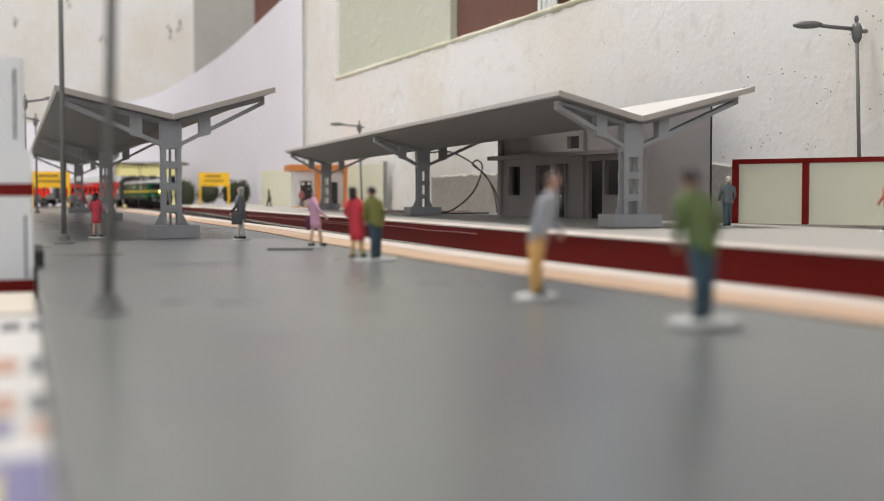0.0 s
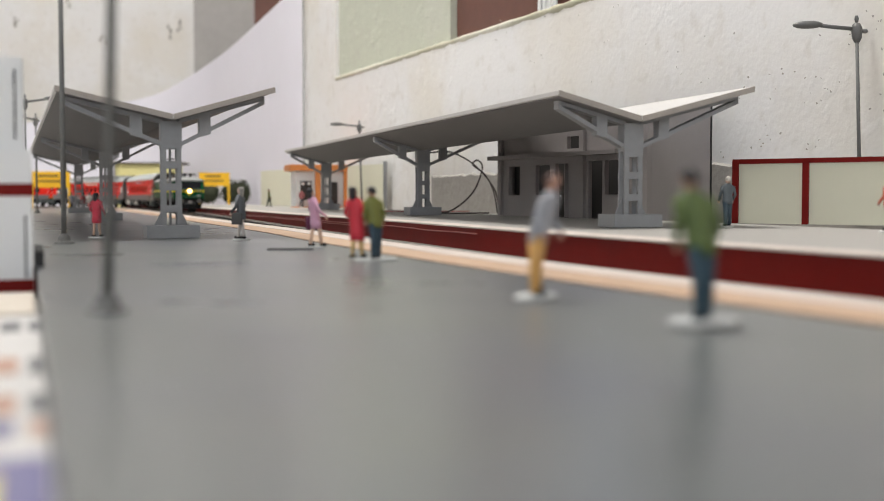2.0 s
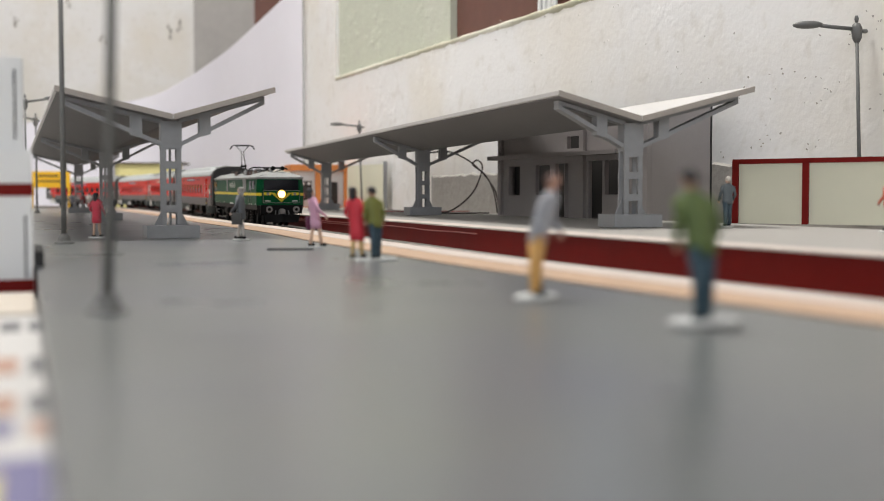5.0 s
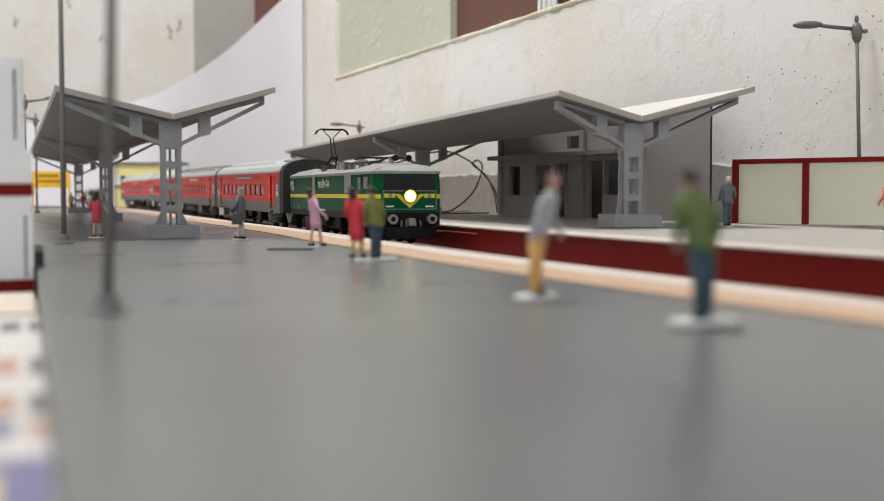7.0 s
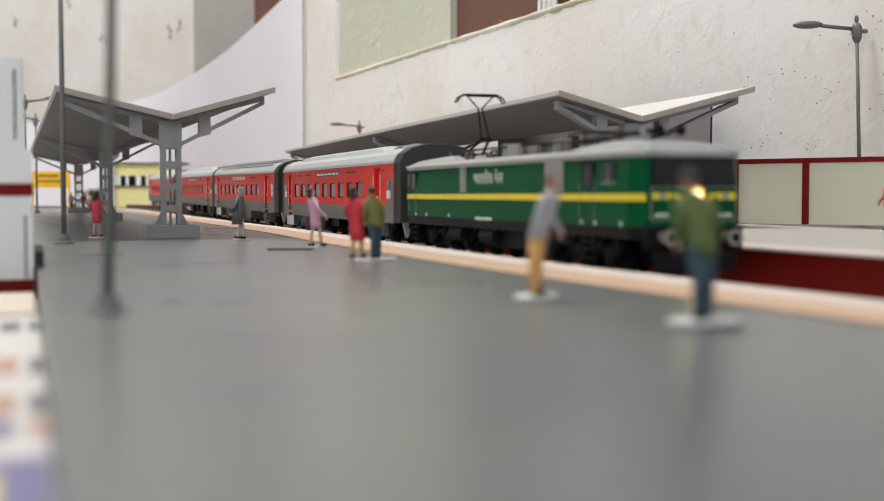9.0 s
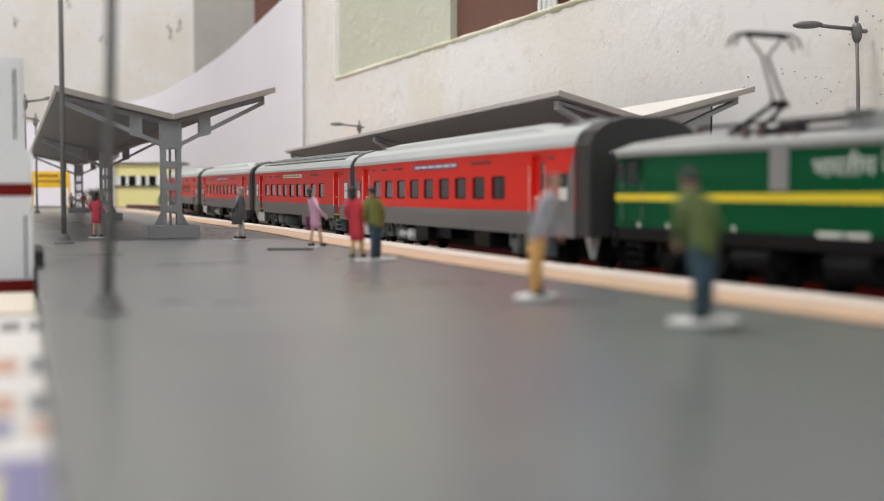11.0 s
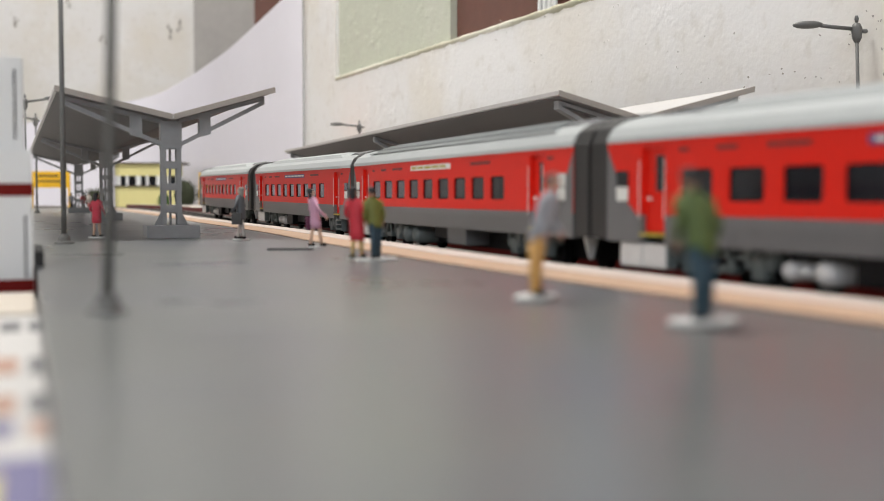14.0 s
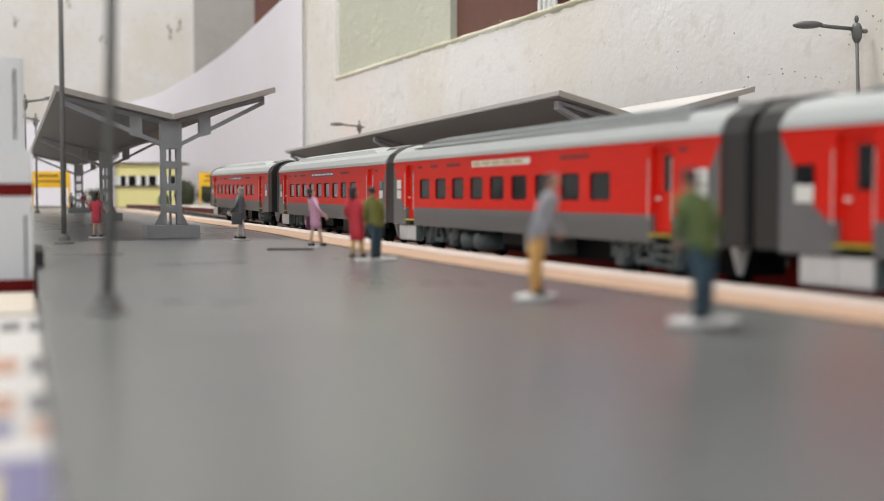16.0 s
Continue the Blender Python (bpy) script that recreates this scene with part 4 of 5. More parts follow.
def locomotive():
    l = thing("locomotive", Matrix.Identity(4), "green model electric locomotive with yellow stripe and raised pantograph", "locomotive")
    L, W = 21.3, 1.76
    G0, G1 = 1.37, 3.30
    nose = 0.55
    # plan of the body: flat sides, tapered cab ends

    def plan(inset=0.0, ext=0.0):
        w, e = W - inset, -inset + ext
        return [(-L + nose, -w), (-nose, -w), (-0.12 + e, -w + 0.32), (e, -w * 0.45), (e, w * 0.45), (-0.12 + e, w - 0.32), (-nose, w), (-L + nose, w), (-L + 0.1 - e, w - 0.3), (-L + 0.1 - e, -w + 0.3)]
    bm = BM()
    loft(bm, [[(x, y, G0) for x, y in plan()], [(x, y, 2.7) for x, y in plan()], [(x, y, G1) for x, y in plan(0.06)]])
    body = part("body", bm, "green", l)
    bm = BM()
    loft(bm, [[(x, y, 1.02) for x, y in plan(0.05)], [(x, y, G0 - 0.005) for x, y in plan(0.03)]])
    part("underframe", bm, "black", l)
    bm = BM()
    loft(bm, [[(x, y, G1 + 0.005) for x, y in plan(-0.02)], [(x, y, G1 + 0.14) for x, y in plan(-0.03)], [(x, y, G1 + 0.30) for x, y in plan(0.35)], [(x, y, G1 + 0.36) for x, y in plan(0.9)]])
    part("roof", bm, "loco_grey", l, smooth=False)
    # yellow stripe all round, and the lower dark band
    bm = BM()
    for sy in (-1, 1):
        box(bm, -L + nose, min(sy * (W + 0.004), sy * (W + 0.02)), 2.08, -nose, max(sy * (W + 0.004), sy * (W + 0.02)), 2.29)
        loft(bm, [[(x, sy * y, z) for x, y, z in ((-nose, W - 0.02, zz), (-0.12, W - 0.34, zz), (-0.10, W - 0.30, zz), (-nose, W + 0.02, zz))] for zz in (2.08, 2.29)])
    part("stripe", bm, "yellow", body, "yellow stripe")
    for sy in (-1, 1):
        for x0, x1, z0 in ((-L + 1.2, -L + 1.7, 2.5), (-3.3, -2.7, 2.5), (-L + 0.65, -L + 1.05, 2.62), (-2.1, -1.3, 2.62)):
            bm = BM()
            box(bm, x0, min(sy * (W - 0.1), sy * (W + 0.024)), z0, x1, max(sy * (W - 0.1), sy * (W + 0.024)), 3.16)
            part("cab_window", bm, "glass_dark", body, "dark cab window")
    for sy in (-1, 1):
        for x0, x1 in ((-3.45, -2.55), (-L + 1.0, -L + 1.9)):
            bm = BM()
            ya, yb = sorted((sy * (W - 0.01), sy * (W + 0.006)))
            for xa, za, xb, zb in ((x0, 1.45, x0 + 0.04, 3.22), (x1 - 0.04, 1.45, x1, 3.22), (x0, 3.18, x1, 3.22), (x0, 1.45, x1, 1.49)):
                box(bm, xa, ya, za, xb, yb, zb)
            part("door_joint", bm, "black", body, "dark joint round the cab door")
    for sy in (-1, 1):
        for x in (-3.52, -2.5, -L + 0.95, -L + 1.95):
            bm = BM()
            tube(bm, [(x, sy * (W + 0.0), 1.6), (x, sy * (W + 0.05), 1.62), (x, sy * (W + 0.05), 2.6), (x, sy * (W + 0.0), 2.62)], 0.012, 5)
            part("handrail", bm, "buffer", body, "metal handrail")
        bm = BM()
        box(bm, -2.15, min(sy * W, sy * (W + 0.03)), 2.56, -1.25, max(sy * W, sy * (W + 0.03)), 2.61)
        tube(bm, [(-1.72, sy * (W + 0.03), 2.6), (-1.72, sy * (W + 0.03), 3.16)], 0.02, 5)
        part("window_frame", bm, "buffer", body, "metal cab window frame")
    for x0, x1, z0 in ((-14.0, -13.35, 2.35), (-6.1, -4.7, 2.35)):
        for sy in (-1, 1):
            bm = BM()
            y0, y1 = sorted((sy * (W + 0.004), sy * (W + 0.03)))
            box(bm, x0, y0, z0, x1, y1, 3.26)
            for k in range(7):
                z = z0 + 0.1 + k * 0.13
                ya, yb = sorted((sy * (W + 0.03), sy * (W + 0.05)))
                box(bm, x0 + 0.06, ya, z, x1 - 0.06, yb, z + 0.07)
            part("louvre", bm, "loco_grey", body, "pale grey louvre panel")
    # white side lettering
    text = bpy.data.curves.new("side_text", "FONT")
    text.body, text.extrude, text.resolution_u = "भारतीय रेल", 0.004, 3
    holder = new("side_text", text)
    flat = bpy.data.meshes.new_from_object(holder.evaluated_get(bpy.context.evaluated_depsgraph_get()))
    xs = [v.co.x for v in flat.vertices]
    lo, wide = min(xs), max(xs) - min(xs)
    for sy in (-1, 1):
        bm = BM()
        bm.from_mesh(flat)
        for v in bm.verts:
            u = (v.co.x - lo) / wide * 2.85
            v.co = (-12.55 + u if sy < 0 else -9.7 - u, sy * (W + 0.008 + v.co.z), 2.66 + v.co.y * 0.56)
        part("lettering", bm, "pale", body, "white painted lettering")
    bpy.data.objects.remove(holder)
    for sy in (-1, 1):
        bm = BM()
        y0, y1 = sorted((sy * (W - 0.02), sy * (W + 0.012)))
        for x0, x1, za, zb in [(-12.4, -11.6, 1.34, 1.44), (-11.5, -10.8, 1.34, 1.44)] + [(x, x + 0.11, 1.38, 1.50) for x in (-19.6, -18.2, -15.4, -5.4, -3.5, -2.6, -1.0)]:
            bm = BM()
            box(bm, x0, y0, za, x1, y1, zb)
            part("small_lettering", bm, "pale", body)
    # front: windscreen, panel with V, headlight
    bm = BM()
    loft(bm, [[(0.03, -1.30, 2.50), (0.03, 1.30, 2.50), (-0.025, 1.27, 3.24), (-0.025, -1.27, 3.24)], [(-0.1, -1.30, 2.50), (-0.1, 1.30, 2.50), (-0.16, 1.27, 3.24), (-0.16, -1.27, 3.24)]])
    part("windscreen", bm, "glass_dark", body, "dark windscreen")
    bm = BM()
    for y0, y1 in ((-1.3, -0.75), (0.75, 1.3)):
        box(bm, 0.004, y0, 2.12, 0.03, y1, 2.32)
    q = [(-0.78, 2.3), (-0.5, 2.3), (0, 1.85), (0.5, 2.3), (0.78, 2.3), (0.0, 1.62)]
    for a, b in ((0, 1), (4, 3)):
        pts = [q[a], q[b], (0, 1.85), (0, 1.62)]
        loft(bm, [[(0.005, y, z) for y, z in pts], [(0.032, y, z) for y, z in pts]])
    part("front_chevron", bm, "yellow", body, "yellow front chevron")
    bm = BM()
    for z in (1.56, 2.46):
        tube(bm, [(0.05, -1.36, z), (0.05, 1.36, z)], 0.018, 5)
    for y in (-1.36, 1.36):
        tube(bm, [(0.05, y, 1.56), (0.05, y, 2.46)], 0.018, 5)
    part("front_rail", bm, "buffer", body)
    bm = BM()
    for y0, y1, z in ((-1.22, -0.80, 1.66), (0.80, 1.22, 1.66)):
        box(bm, 0.004, y0, z, 0.03, y1, z + 0.07)
    part("number_bar", bm, "pale", body)
    bm = BM()
    tube(bm, [(-0.1, 0, 2.2), (0.12, 0, 2.2)], 0.36, 18)
    lamp = part("headlight", bm, "black", body)
    bm = BM()
    tube(bm, [(0.121, 0, 2.2), (0.135, 0, 2.2)], 0.31, 20)
    part("reflector", bm, "reflector", lamp, "warm glowing reflector ring")
    bm = BM()
    ball(bm, (0.13, 0, 2.2), 0.1, 0.24, 0.24, 16, 10)
    part("headlight_lens", bm, "headlight", lamp, "glowing warm headlight", smooth=True)
    bm = BM()
    for y in (-1.0, 1.0):
        tube(bm, [(-0.05, y, 2.22), (0.07, y, 2.22)], 0.11, 10)
    part("marker_light", bm, "buffer", body)
    # buffer beam, buffers, coupler, plough
    for xe, s in ((0.0, 1), (-L + 0.1, -1)):
        bm = BM()
        box(bm, min(xe - 0.1 * s, xe + 0.06 * s), -1.55, 0.75, max(xe - 0.1 * s, xe + 0.06 * s), 1.55, 1.4, 0.02)
        part("buffer_beam", bm, "black", l)
        for y in (-1.0, 1.0):
            bm = BM()
            tube(bm, [(xe, y, 1.08), (xe + 0.5 * s, y, 1.08)], 0.16, 12)
            tube(bm, [(xe + 0.5 * s, y, 1.08), (xe + 0.58 * s, y, 1.08)], 0.24, 14)
            buf = part("buffer", bm, "buffer", l)
            bm = BM()
            tube(bm, [(xe + 0.581 * s, y, 1.08), (xe + 0.59 * s, y, 1.08)], 0.13, 12)
            part("buffer_centre", bm, "black", buf)
        bm = BM()
        box(bm, min(xe, xe + 0.5 * s), -0.16, 0.75, max(xe, xe + 0.5 * s), 0.16, 1.12, 0.03)
        part("coupler", bm, "buffer", l)
        bm = BM()
        loft(bm, [[(xe + 0.15 * s, -1.4, 0.7), (xe + 0.32 * s, 0, 0.7), (xe + 0.15 * s, 1.4, 0.7), (xe - 0.1 * s, 0, 0.7)], [(xe + 0.2 * s, -1.2, 0.12), (xe + 0.4 * s, 0, 0.12), (xe + 0.2 * s, 1.2, 0.12), (xe - 0.05 * s, 0, 0.12)]])
        part("plough", bm, "black", l)
        bm = BM()
        for y in (-0.45, -0.2, 0.25, 0.5):
            tube(bm, [(xe + 0.1 * s, y, 1.0), (xe + 0.22 * s, y * 1.1, 0.55), (xe + 0.18 * s, y * 1.1, 0.3)], 0.05, 5)
        part("brake_hose", bm, "coach_grey" if s > 0 else "black", l)
    for x in (-4.6, -L + 4.6):
        bogie(l, x, (-2.1, 0.0, 2.1), "black", 5.6)
    bm = BM()
    box(bm, -12.6, -1.35, 0.35, -8.8, 1.35, 1.02, 0.05)
    part("equipment_box", bm, "black", l)
    bm = BM()
    for x in (-15.5, -12.2):
        tube(bm, [(x, -1.45, 0.75), (x + 1.4, -1.45, 0.75)], 0.3, 10)
    part("air_tank", bm, "black", l)
    # steps below the cab doors
    for x in (-3.0, -L + 1.45):
        for sy in (-1, 1):
            bm = BM()
            for z in (0.35, 0.6, 0.85):
                box(bm, x - 0.35, sy * 1.62 - 0.12, z, x + 0.35, sy * 1.62 + 0.1, z + 0.05)
            for e in (-0.36, 0.36):
                tube(bm, [(x + e, sy * 1.7, 0.3), (x + e, sy * 1.7, 1.1)], 0.03, 5)
            part("cab_step", bm, "black", l)
    # black box added along the belly in place of the shade under the locomotive
    bm = BM()
    box(bm, -L + 1.0, -0.6, 0.2, -1.0, 0.6, 1.02)
    part("centre_sill", bm, "black", l)
    # roof equipment
    R = G1 + 0.46
    for x0, xa, xb, x1 in ((-5.2, -3.6, -2.3, 0.0), (-L + 0.1, -L + 2.4, -L + 3.7, -L + 5.3)):
        bm = BM()
        loft(bm, [[(x0, -1.73, G1 + 0.15), (x1, -1.45, G1 + 0.15), (x1, 1.45, G1 + 0.15), (x0, 1.73, G1 + 0.15)],
                  [(x0 + 0.5, -1.2, G1 + 0.42), (x1 - 0.5, -1.1, G1 + 0.40), (x1 - 0.5, 1.1, G1 + 0.40), (x0 + 0.5, 1.2, G1 + 0.42)],
                  [(xa, -0.6, R + 0.12), (xb, -0.6, R + 0.12), (xb, 0.6, R + 0.12), (xa, 0.6, R + 0.12)]])
        part("cab_roof", bm, "loco_grey", l, "pale grey hipped cab roof")
    bm = BM()
    tube(bm, [(-2.2, -0.3, R + 0.1), (-2.2, -0.3, R + 0.46)], 0.15, 12)
    part("flasher_lamp", bm, "loco_grey", l)
    for x in (-7.4, -6.9, -10.6, -9.3, -15.9, -16.5, -18.5):
        for y in (-0.55, 0.5):
            bm = BM()
            rings = []
            for k in range(4):
                for dz, r in ((0.0, 0.07), (0.02, 0.14 - 0.015 * k), (0.07, 0.13 - 0.015 * k)):
                    rings.append([(x + r * math.cos(a), y + r * math.sin(a), R - 0.1 + 0.1 * k + dz) for a in np.linspace(0, 6.2832, 9)[:-1]])
            loft(bm, rings)
            part("insulator", bm, "insulator", l, "brown roof insulator")
    bm = BM()
    tube(bm, [(-18.5, -0.55, R + 0.28), (-10.6, -0.55, R + 0.28), (-6.0, -0.55, R + 0.24), (-4.0, -0.2, R + 0.3)], 0.045, 6)
    tube(bm, [(-16.5, 0.5, R + 0.28), (-6.9, 0.5, R + 0.28)], 0.045, 6)
    part("roof_busbar", bm, "black", l)
    bm = BM()
    for x, w in ((-12.9, 0.8), (-8.6, 0.55), (-8.0, 0.35)):
        tube(bm, [(x, -0.1, R - 0.1), (x, -0.1, R + 0.42)], w * 0.45, 12)
    box(bm, -11.9, -0.7, R - 0.1, -10.9, 0.1, R + 0.3, 0.03)
    part("roof_apparatus", bm, "loco_grey", l)
    bm = BM()
    for y in (-0.35, 0.35):
        rings = [[(x_, y + r * math.cos(a), R + 0.35 + r * math.sin(a)) for a in np.linspace(0, 6.2832, 11)[:-1]] for x_, r in ((-2.0, 0.06), (-1.5, 0.09), (-1.3, 0.17))]
        loft(bm, rings)
    part("horn", bm, "black", l)
    # folded front pantograph
    bm = BM()
    for y in (-0.6, 0.6):
        tube(bm, [(-5.6, y, R + 0.12), (-2.4, y, R + 0.3)], 0.045, 5)
        tube(bm, [(-2.4, y * 0.8, R + 0.34), (-5.0, y * 0.6, R + 0.4)], 0.04, 5)
    tube(bm, [(-4.9, -1.5, R + 0.34), (-4.9, -1.2, R + 0.46), (-4.9, 1.2, R + 0.46), (-4.9, 1.5, R + 0.34)], 0.05, 5)
    part("folded_pantograph", bm, "black", l)
    # raised rear pantograph
    pan = BM()
    top = 6.32
    for y in (-0.55, 0.55):
        tube(pan, [(-17.2, y, R + 0.1), (-14.2, y, R + 0.1)], 0.05, 5)
        tube(pan, [(-17.2, y * 0.7, R + 0.15), (-15.9, y * 0.3, R + 0.75)], 0.06, 6)
        tube(pan, [(-15.9, y * 0.3, R + 0.75), (-16.5, y * 0.15, top - 0.55)], 0.035, 6)
        tube(pan, [(-16.5, y * 0.15, top - 0.55), (-16.5, y * 1.1, top - 0.02)], 0.03, 6)
    tube(pan, [(-15.9, -0.25, R + 0.75), (-15.9, 0.25, R + 0.75)], 0.09, 7)
    tube(pan, [(-16.5, -0.62, top - 0.06), (-16.5, 0.62, top - 0.06)], 0.03, 5)
    p_ob = part("raised_pantograph", pan, "black", l)
    for x in (-16.65, -16.35):
        bm = BM()
        tube(bm, [(x, -1.05, top - 0.34), (x, -0.92, top - 0.12), (x, -0.68, top), (x, 0.68, top), (x, 0.92, top - 0.12), (x, 1.05, top - 0.34)], 0.035, 6)
        part("contact_strip", bm, "black", p_ob)
    return l


CL = 26.4


def coach(kind):
    """A red and grey passenger coach. kind 0: smooth roof with a purple banner, kind 1: ribbed roof with a white banner."""
    c = thing("passenger_coach", Matrix.Identity(4), "red and grey model passenger coach and pale roof" + (", ribbed" if kind else " and purple banner"), "railway coach", "coaches of the train")
    W, Z0, ZW, Z1 = 1.86, 0.96, 1.72, 3.72
    wins = [-CL + 4.25 + 1.98 * k for k in range(9)]
    doors = [-CL + 2.3, -CL + 23.6]
    half, hh = 0.66, 0.41
    zc = 2.5
    # side walls in panels round the window openings
    for sy in (-1, 1):
        y0, y1 = sorted((sy * W, sy * (W - 0.26)))
        bm = BM()
        cuts = [(x - half, x + half, zc - hh, zc + hh) for x in wins] + [(x - 0.55, x + 0.55, 0, 0) for x in doors]
        cuts += [(-CL + 0.52, -CL + 1.10, zc - hh, zc + hh), (-1.10, -0.52, zc - hh, zc + hh)]
        cuts.sort()
        x = -CL
        for a, b, za, zb in cuts:
            box(bm, x, y0, ZW, a, y1, Z1)
            if zb > za:
                box(bm, a, y0, ZW, b, y1, za), box(bm, a, y0, zb, b, y1, Z1)
            else:
                box(bm, a, y0, 3.52, b, y1, Z1)
            x = b
        box(bm, x, y0, ZW, 0, y1, Z1)
        bmesh.ops.remove_doubles(bm, verts=bm.verts, dist=0.001)
        side = part("side_wall", bm, "red", c)
        bm = BM()
        x = -CL
        for a in doors:
            box(bm, x, y0, Z0, a - 0.55, y1, ZW - 0.002)
            x = a + 0.55
        box(bm, x, y0, Z0, 0, y1, ZW - 0.002)
        skirt = part("skirt", bm, "coach_grey", c, "grey lower side")
        for z in (1.08, 1.27, 1.46):
            bm = BM()
            ya, yb = sorted((sy * (W - 0.01), sy * (W + 0.022)))
            box(bm, -CL + 2.95, ya, z, -3.45, yb, z + 0.06)
            part("rib", bm, "coach_grey", skirt)
        # grey slanted ends
        for e, s in ((-CL, 1), (0.0, -1)):
            bm = BM()
            q = [(e, Z0), (e + s * 1.75, Z0), (e + s * 1.5, ZW), (e + s * 0.95, 2.15), (e + s * 0.42, 2.9), (e, 3.55)]
            ya, yb = sorted((sy * (W + 0.003), sy * (W + 0.014)))
            loft(bm, [[(px, ya, z) for px, z in q], [(px, yb, z) for px, z in q]])
            part("end_panel", bm, "coach_grey", c, "grey slanted end panel")
        for a, b, za, zb in cuts:
            if zb <= za:
                continue
            bm = BM()
            yg = sorted((sy * (W - 0.10), sy * (W - 0.06)))
            box(bm, a, yg[0], za, b, yg[1], zb)
            end = b - a < 0.7
            pane = part("window", bm, "glass_dark", side, "dark tinted window")
            if end:
                bm = BM()
                yg = sorted((sy * (W + 0.016), sy * (W + 0.03)))
                box(bm, a, yg[0], za, b, yg[1], za + 0.38)
                part("frosted_pane", bm, "pale", pane, "white frosted pane")
                bm = BM()
                box(bm, a, yg[0], za + 0.42, b, yg[1], zb)
                part("upper_pane", bm, "pale" if kind else "glass_dark", pane)
            else:
                bm = BM()
                ym = sorted((sy * (W - 0.055), sy * (W - 0.045)))
                for xa, za_, xb, zb_ in ((a, za, a + 0.05, zb), (b - 0.05, za, b, zb), (a, za, b, za + 0.05), (a, zb - 0.05, b, zb)):
                    box(bm, xa, ym[0], za_, xb, ym[1], zb_)
                part("window_seal", bm, "black", pane)
                bm = BM()
                r, yr = 0.13, sorted((sy * (W - 0.02), sy * (W + 0.002)))
                for cx, cz, sx, sz in ((a, za, 1, 1), (b, za, -1, 1), (a, zb, 1, -1), (b, zb, -1, -1)):
                    arc = [(cx, cz)] + [(cx + sx * r * (1 - math.cos(t)), cz + sz * r * (1 - math.sin(t))) for t in (0.0, 0.4, 0.8, 1.2, 1.5708)]
                    loft(bm, [[(px, yr[0], pz) for px, pz in arc], [(px, yr[1], pz) for px, pz in arc]])
                part("window_corner", bm, "red", pane)
        for x in doors:
            bm = BM()
            yd = sorted((sy * (W - 0.24), sy * (W - 0.15)))
            box(bm, x - 0.55, yd[0], 1.25, x + 0.55, yd[1], 3.52)
            d = part("door", bm, "red", c, "recessed red door")
            bm = BM()
            yd = sorted((sy * (W - 0.149), sy * (W - 0.13)))
            box(bm, x - 0.05, yd[0], 2.35, x + 0.38, yd[1], 3.3)
            part("door_window", bm, "glass_dark", d)
            bm = BM()
            for e in (-0.6, 0.6):
                tube(bm, [(x + e, sy * (W + 0.04), 1.6), (x + e, sy * (W + 0.04), 3.2)], 0.014, 5)
            tube(bm, [(x - 0.3, sy * (W - 0.05), 2.15), (x - 0.15, sy * (W - 0.05), 2.15)], 0.04, 5)
            part("handrail", bm, "pale", d)
            bm = BM()
            box(bm, x - 0.6, min(sy * 1.5, sy * (W + 0.03)), 1.15, x + 0.6, max(sy * 1.5, sy * (W + 0.03)), 1.22)
            part("door_sill", bm, "step_yellow", d, "yellow door sill")
            bm = BM()
            for z in (0.35, 0.6, 0.85):
                box(bm, x - 0.5, sy * 1.6 - 0.15, z, x + 0.5, sy * 1.6 + 0.15, z + 0.06)
            for e in (-0.52, 0.52):
                box(bm, x + e - 0.03, sy * 1.6 - 0.15, 0.3, x + e + 0.03, sy * 1.6 + 0.15, 1.1)
            part("steps", bm, "bogie", c)
        # banner and small lettering bars
        bm = BM()
        yb = sorted((sy * (W + 0.004), sy * (W + 0.018)))
        bx = (-16.2, -10.6) if kind == 0 else (-16.6, -11.3)
        box(bm, bx[0], yb[0], 3.28, bx[1], yb[1], 3.50)
        ban = part("banner", bm, "banner" if kind == 0 else "pale", side, "purple name banner" if kind == 0 else "white name banner")
        bm = BM()
        yb = sorted((sy * (W + 0.0185), sy * (W + 0.024)))
        x = bx[0] + 0.2
        rnd = random.Random(5)
        while x < bx[1] - 0.5:
            w = rnd.uniform(0.3, 0.9)
            box(bm, x, yb[0], 3.35, min(x + w, bx[1] - 0.1), yb[1], 3.44)
            x += w + 0.18
        part("banner_bar", bm, "pale" if kind == 0 else "step_yellow", ban)
        bm = BM()
        yb = sorted((sy * (W + 0.003), sy * (W + 0.012)))
        for a, b in ((-21.3, -20.5), (-19.4, -17.9), (-9.0, -7.0), (-1.9, -1.5), (-22.9, -22.5)):
            bm = BM()
            box(bm, a, yb[0], 3.36, b, yb[1], 3.46)
            part("lettering_bar", bm, "gangway_red", side)
    # roof
    bm = BM()
    prof = [(-1.9, 3.70), (-1.88, 3.84), (-1.7, 4.12), (-1.3, 4.36), (-0.7, 4.5), (0, 4.54), (0.7, 4.5), (1.3, 4.36), (1.7, 4.12), (1.88, 3.84), (1.9, 3.70)]
    rings = []
    for x, k in ((-CL, 0.97), (-CL + 0.15, 1.0), (-0.15, 1.0), (0.0, 0.97)):
        rings.append([(x, y, 3.70 + (z - 3.70) * k) for y, z in prof])
    loft(bm, rings)
    part("roof", bm, "coach_roof", c, "pale grey curved roof", smooth=False)
